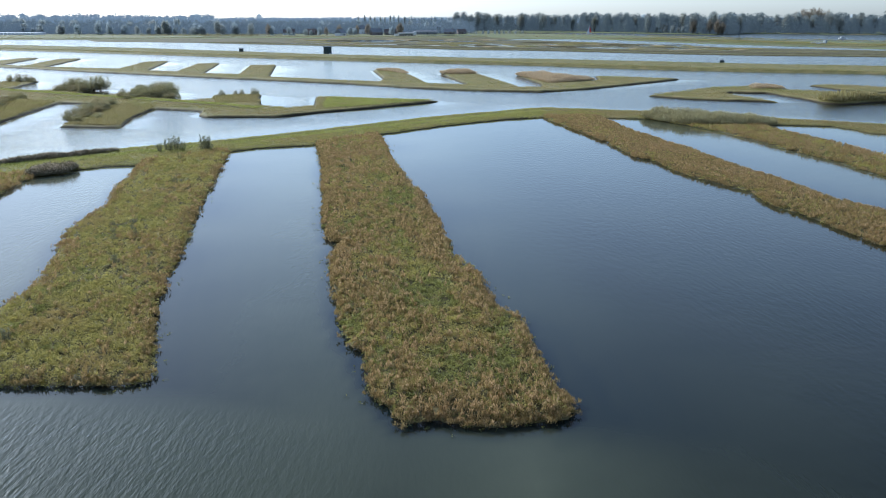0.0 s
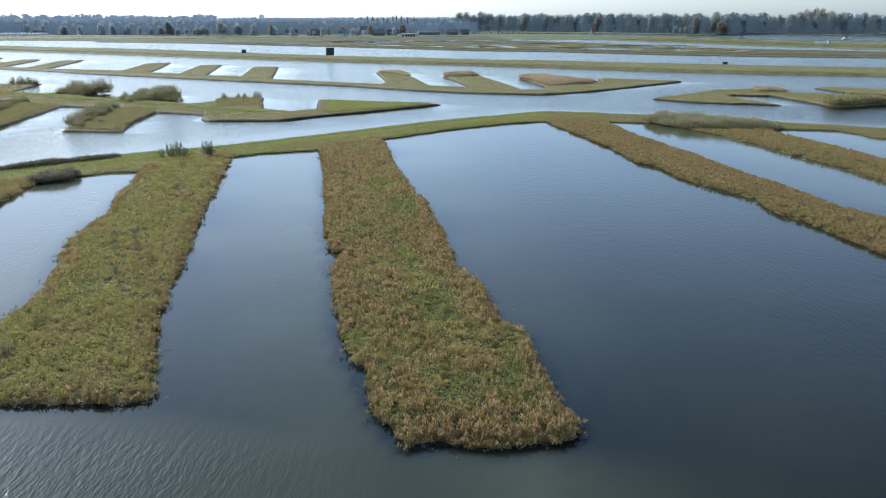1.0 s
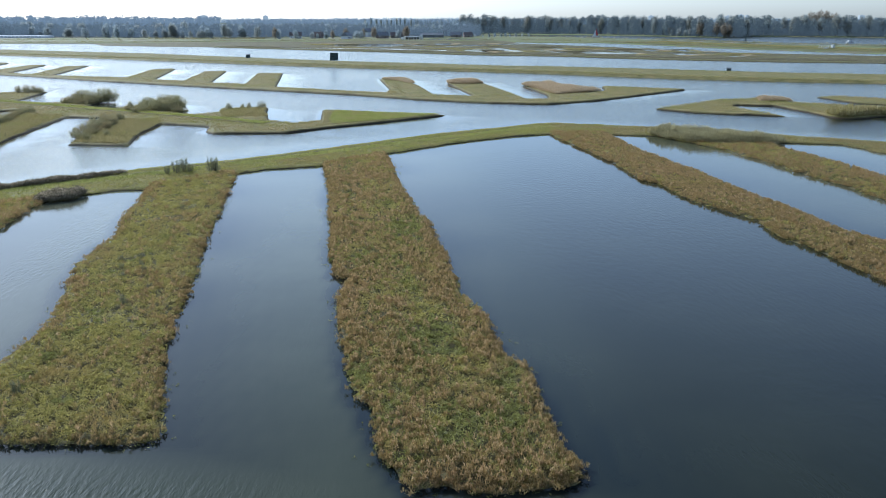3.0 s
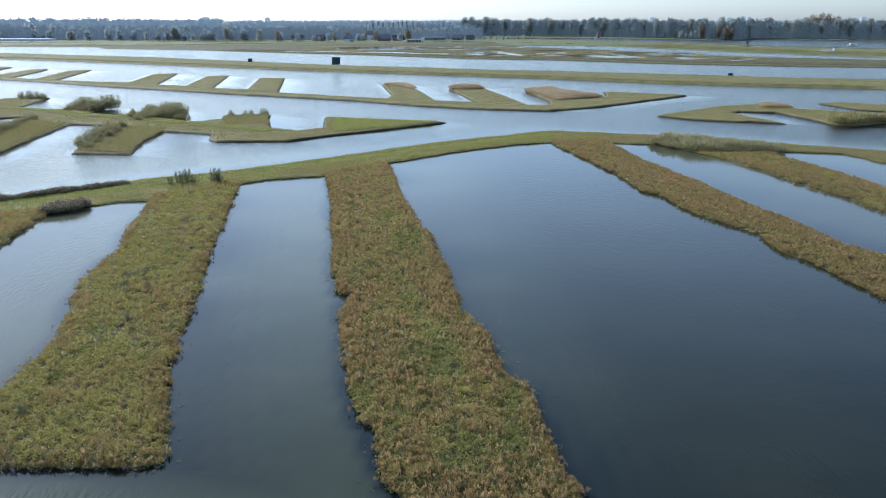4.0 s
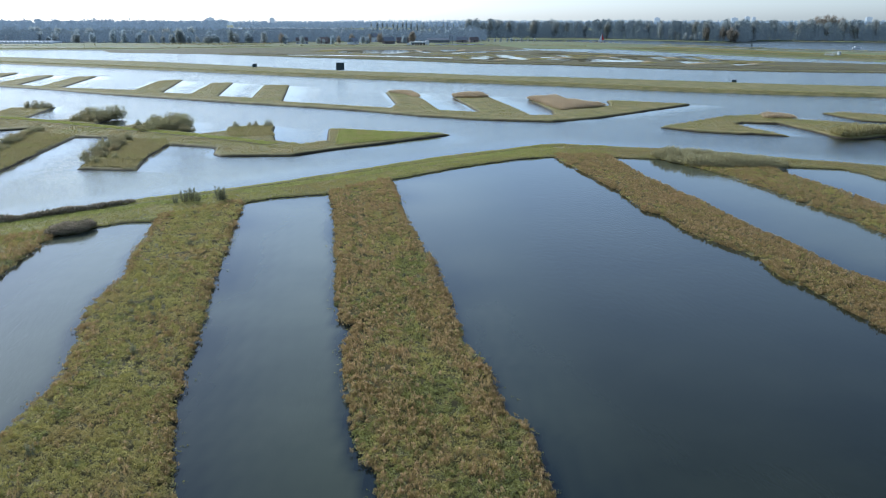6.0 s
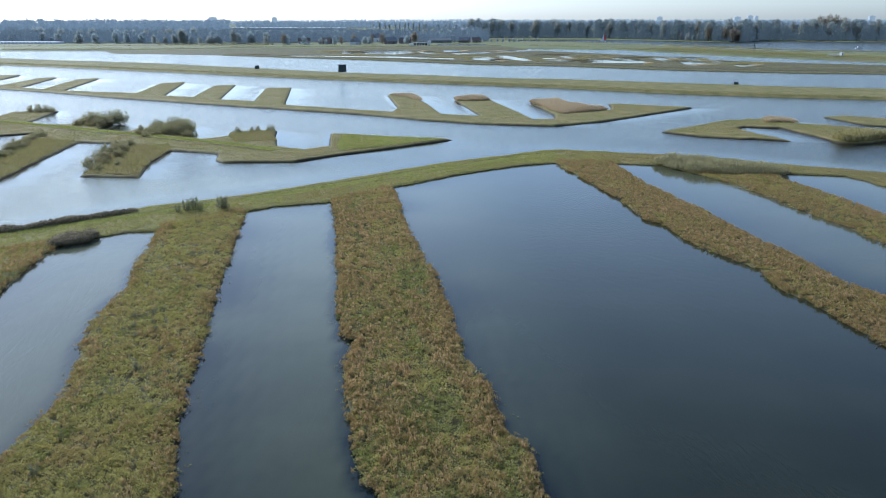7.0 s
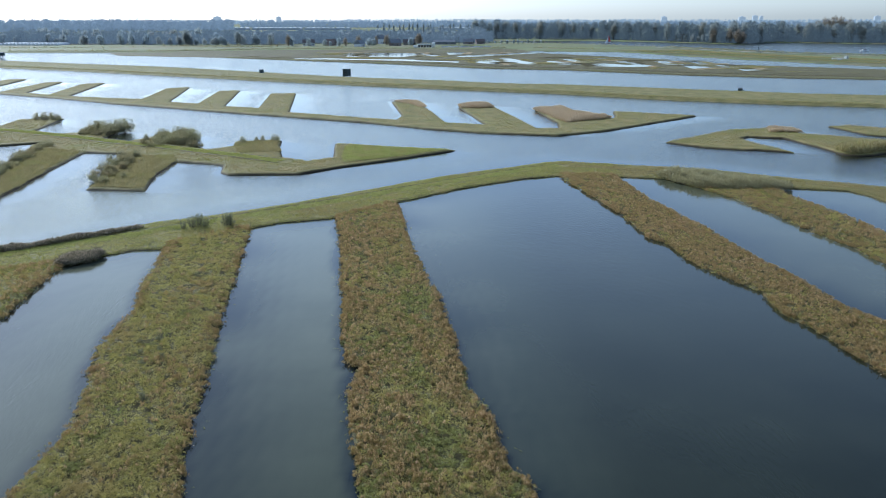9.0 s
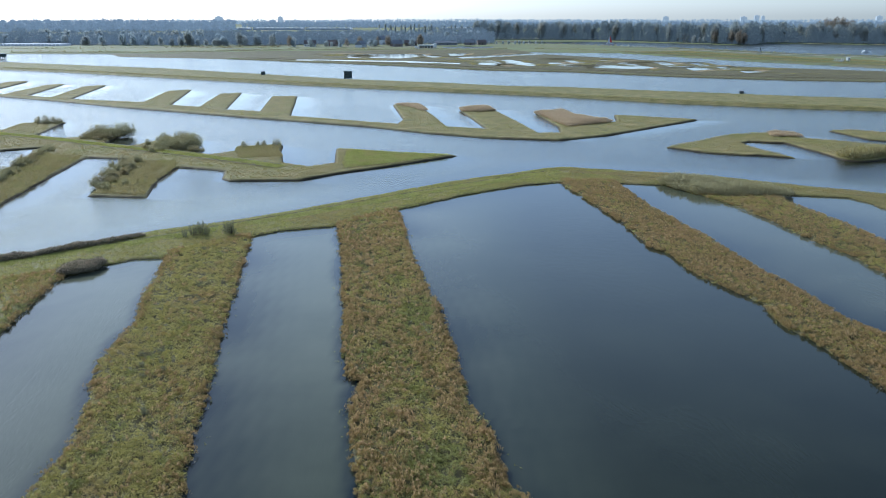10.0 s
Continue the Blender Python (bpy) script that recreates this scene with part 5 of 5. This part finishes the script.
def sluice():
    t = thing("sluice", 283, 645, 0.9, 20, "white sluice with a footbridge and a valve house on the dike", "sluice")
    part("deck", bm_box(-8, 6, -0.6, 0.6, 1.0, 1.25), WHITE, t)
    for k in range(7):
        part("post", bm_box(-7.9 + 2.2 * k, -7.65 + 2.2 * k, -0.6, -0.4, -1.2, 2.3), WHITE, t)
    part("rail", bm_box(-8, 6, -0.62, -0.5, 2.3, 2.45), WHITE, t)
    vh = part("valve_house", bm_box(4.6, 6.6, -1.0, 1.0, 0.6, 2.7, 0.04), WHITE, t)
    part("roof", bm_box(4.4, 6.8, -1.2, 1.2, 2.7, 2.9), WHITE, vh)
    part("door", bm_box(5.2, 6.0, -1.04, -1.004, 0.7, 2.5), GREYROOF, vh)
    part("pier", bm_box(-3, -1.6, -3, -0.65, -1.5, 0.9), CONCRETE, t)


sluice()


def hull(length, beam, depth):
    bm = bmesh.new()
    rings = []
    for k in range(9):
        t = k / 8
        w = max(0.05, beam / 2 * (1 - (2 * abs(t - 0.42)) ** 2.6 * 0.75))
        if k == 8:
            w = 0.06
        x = -length / 2 + length * t
        rings.append([bm.verts.new(q) for q in ((x, -w, depth), (x, -w * 0.75, 0.0), (x, 0, -0.15), (x, w * 0.75, 0.0), (x, w, depth), (x, 0, depth + 0.08))])
    for a, b in zip(rings, rings[1:]):
        for j in range(6):
            bm.faces.new((a[j], a[(j + 1) % 6], b[(j + 1) % 6], b[j]))
    bm.faces.new(rings[0])
    bm.faces.new(rings[-1][::-1])
    return bm


def sail(points, belly):
    bm = bmesh.new()
    a, b, c = [Vector(q) for q in points]
    n = 6
    grid = {}
    for i in range(n + 1):
        for j in range(n + 1 - i):
            u, v = i / n, j / n
            q = a + (b - a) * u + (c - a) * v
            q.y += belly * 27 * u * v * (1 - u - v)
            grid[i, j] = bm.verts.new(q)
    for i in range(n):
        for j in range(n - i):
            bm.faces.new((grid[i, j], grid[i + 1, j], grid[i, j + 1]))
            if i + j < n - 1:
                bm.faces.new((grid[i + 1, j], grid[i + 1, j + 1], grid[i, j + 1]))
    return bm


def sailing_boat():
    t = thing("sailing_boat", 184, 1085, 0.05, 18, "small sailing boat with a white jib and a red mainsail", "boat")
    part("hull", hull(7.5, 2.4, 0.8), WHITE, t)
    bm = bmesh.new()
    limb(bm, (0.4, 0, 0.6), (0.4, 0, 10.5), 0.08, 0.05)
    part("mast", bm, CONCRETE, t)
    bm = bmesh.new()
    limb(bm, (0.4, 0, 1.6), (4.0, 0, 1.5), 0.06, 0.05)
    part("boom", bm, CONCRETE, t)
    part("mainsail", sail([(0.5, 0.02, 1.8), (3.9, 0.02, 1.7), (0.5, 0.02, 10.2)], 0.3), SAIL_RED, t, "red mainsail")
    part("jib", sail([(0.3, 0.04, 1.0), (-3.4, 0.04, 0.9), (0.3, 0.04, 9.6)], 0.35), SAIL_WHITE, t, "white jib")


def motor_boat():
    t = thing("motor_boat", 383, 823, 0.05, 10, "white cabin motor boat on the far lake", "boat")
    part("hull", hull(9, 3, 1.1), WHITE, t)
    cab = part("cabin", bm_box(-2.5, 1.5, -1.1, 1.1, 1.1, 2.4, 0.15), WHITE, t)
    part("window", bm_box(-2.0, 1.0, -1.14, -1.104, 1.6, 2.1), DARKGLASS, cab)


sailing_boat()
motor_boat()


def tunnel():
    """A hooped growing tunnel seen end on."""
    t = thing("growing_tunnel", -527, 975, 0.6, 0, "white hooped growing tunnel in a row", "greenhouse", "row of growing tunnels")
    bm = bmesh.new()
    prev = None
    for k in range(9):
        a = math.pi * k / 8
        x, z = -2.0 * math.cos(a), 2.6 * math.sin(a) ** 0.8
        cur = (bm.verts.new((x, -15, z)), bm.verts.new((x, 15, z)))
        if prev:
            bm.faces.new((prev[0], cur[0], cur[1], prev[1]))
        prev = cur
    bmesh.ops.contextual_create(bm, geom=[v for v in bm.verts if v.co.y < 0])
    bmesh.ops.solidify(bm, geom=bm.faces[:], thickness=0.05)
    part("cover", bm, WHITE, t)
    for k in (-1, 1):
        part("end_post", bm_box(k * 1.95 - 0.08, k * 1.95 + 0.08, -15.1, -15.02, -0.2, 1.0), GREYROOF, t)
    return t


row = tunnel()
for k in range(1, 17):
    copy_thing(row, pose(-527 + 4.3 * k, 975, 0.6))


def glasshouse(x, y, w, bays, label):
    t = thing("glasshouse", x, y, 0.6, 0, label, "greenhouse", "far glasshouses")
    part("wall", bm_box(0, w, 0, 40, -0.3, 4), CONCRETE, t)
    bw = w / bays
    for k in range(bays):
        bm = bmesh.new()
        vs = [bm.verts.new(q) for q in ((k * bw, -0.2, 4.01), ((k + 1) * bw, -0.2, 4.01), ((k + 0.5) * bw, -0.2, 5.6), (k * bw, 40.2, 4.01), ((k + 1) * bw, 40.2, 4.01), ((k + 0.5) * bw, 40.2, 5.6))]
        for f in ((0, 1, 2), (5, 4, 3), (0, 2, 5, 3), (2, 1, 4, 5), (1, 0, 3, 4)):
            bm.faces.new([vs[j] for j in f])
        part("roof_bay", bm, WHITE, t)


glasshouse(-675, 2090, 150, 12, "long pale glasshouse far behind the woods")
glasshouse(-515, 2100, 120, 10, "long pale glasshouse far behind the woods")
glasshouse(-385, 2095, 110, 9, "long pale glasshouse far behind the woods")
glasshouse(-60, 2150, 120, 10, "long pale glasshouse far behind the woods")
glasshouse(80, 2150, 70, 6, "pale glasshouse far behind the woods")


def block(x, y, w, h, floors):
    t = thing("tower_block", x, y, 0.5, 0, "tower block of a distant town, haze added as glow", "building", "tower blocks of the distant town")
    # Walls and window bands glow only to imitate haze; no window is lit.
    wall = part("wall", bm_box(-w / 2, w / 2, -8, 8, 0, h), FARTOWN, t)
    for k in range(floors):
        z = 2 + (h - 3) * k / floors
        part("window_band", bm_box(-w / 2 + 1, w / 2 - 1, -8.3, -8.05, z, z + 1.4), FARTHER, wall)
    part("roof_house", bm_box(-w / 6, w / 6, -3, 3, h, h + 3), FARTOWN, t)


for x, y, w, h, n in ((1395, 4150, 22, 36, 8), (1425, 4150, 14, 33, 7), (1350, 4200, 30, 30, 7), (1000, 4300, 26, 31, 6),
                      (-1110, 3900, 34, 31, 6), (-840, 3950, 20, 30, 6), (1900, 4000, 26, 33, 7)):
    block(x, y, w, h, n)
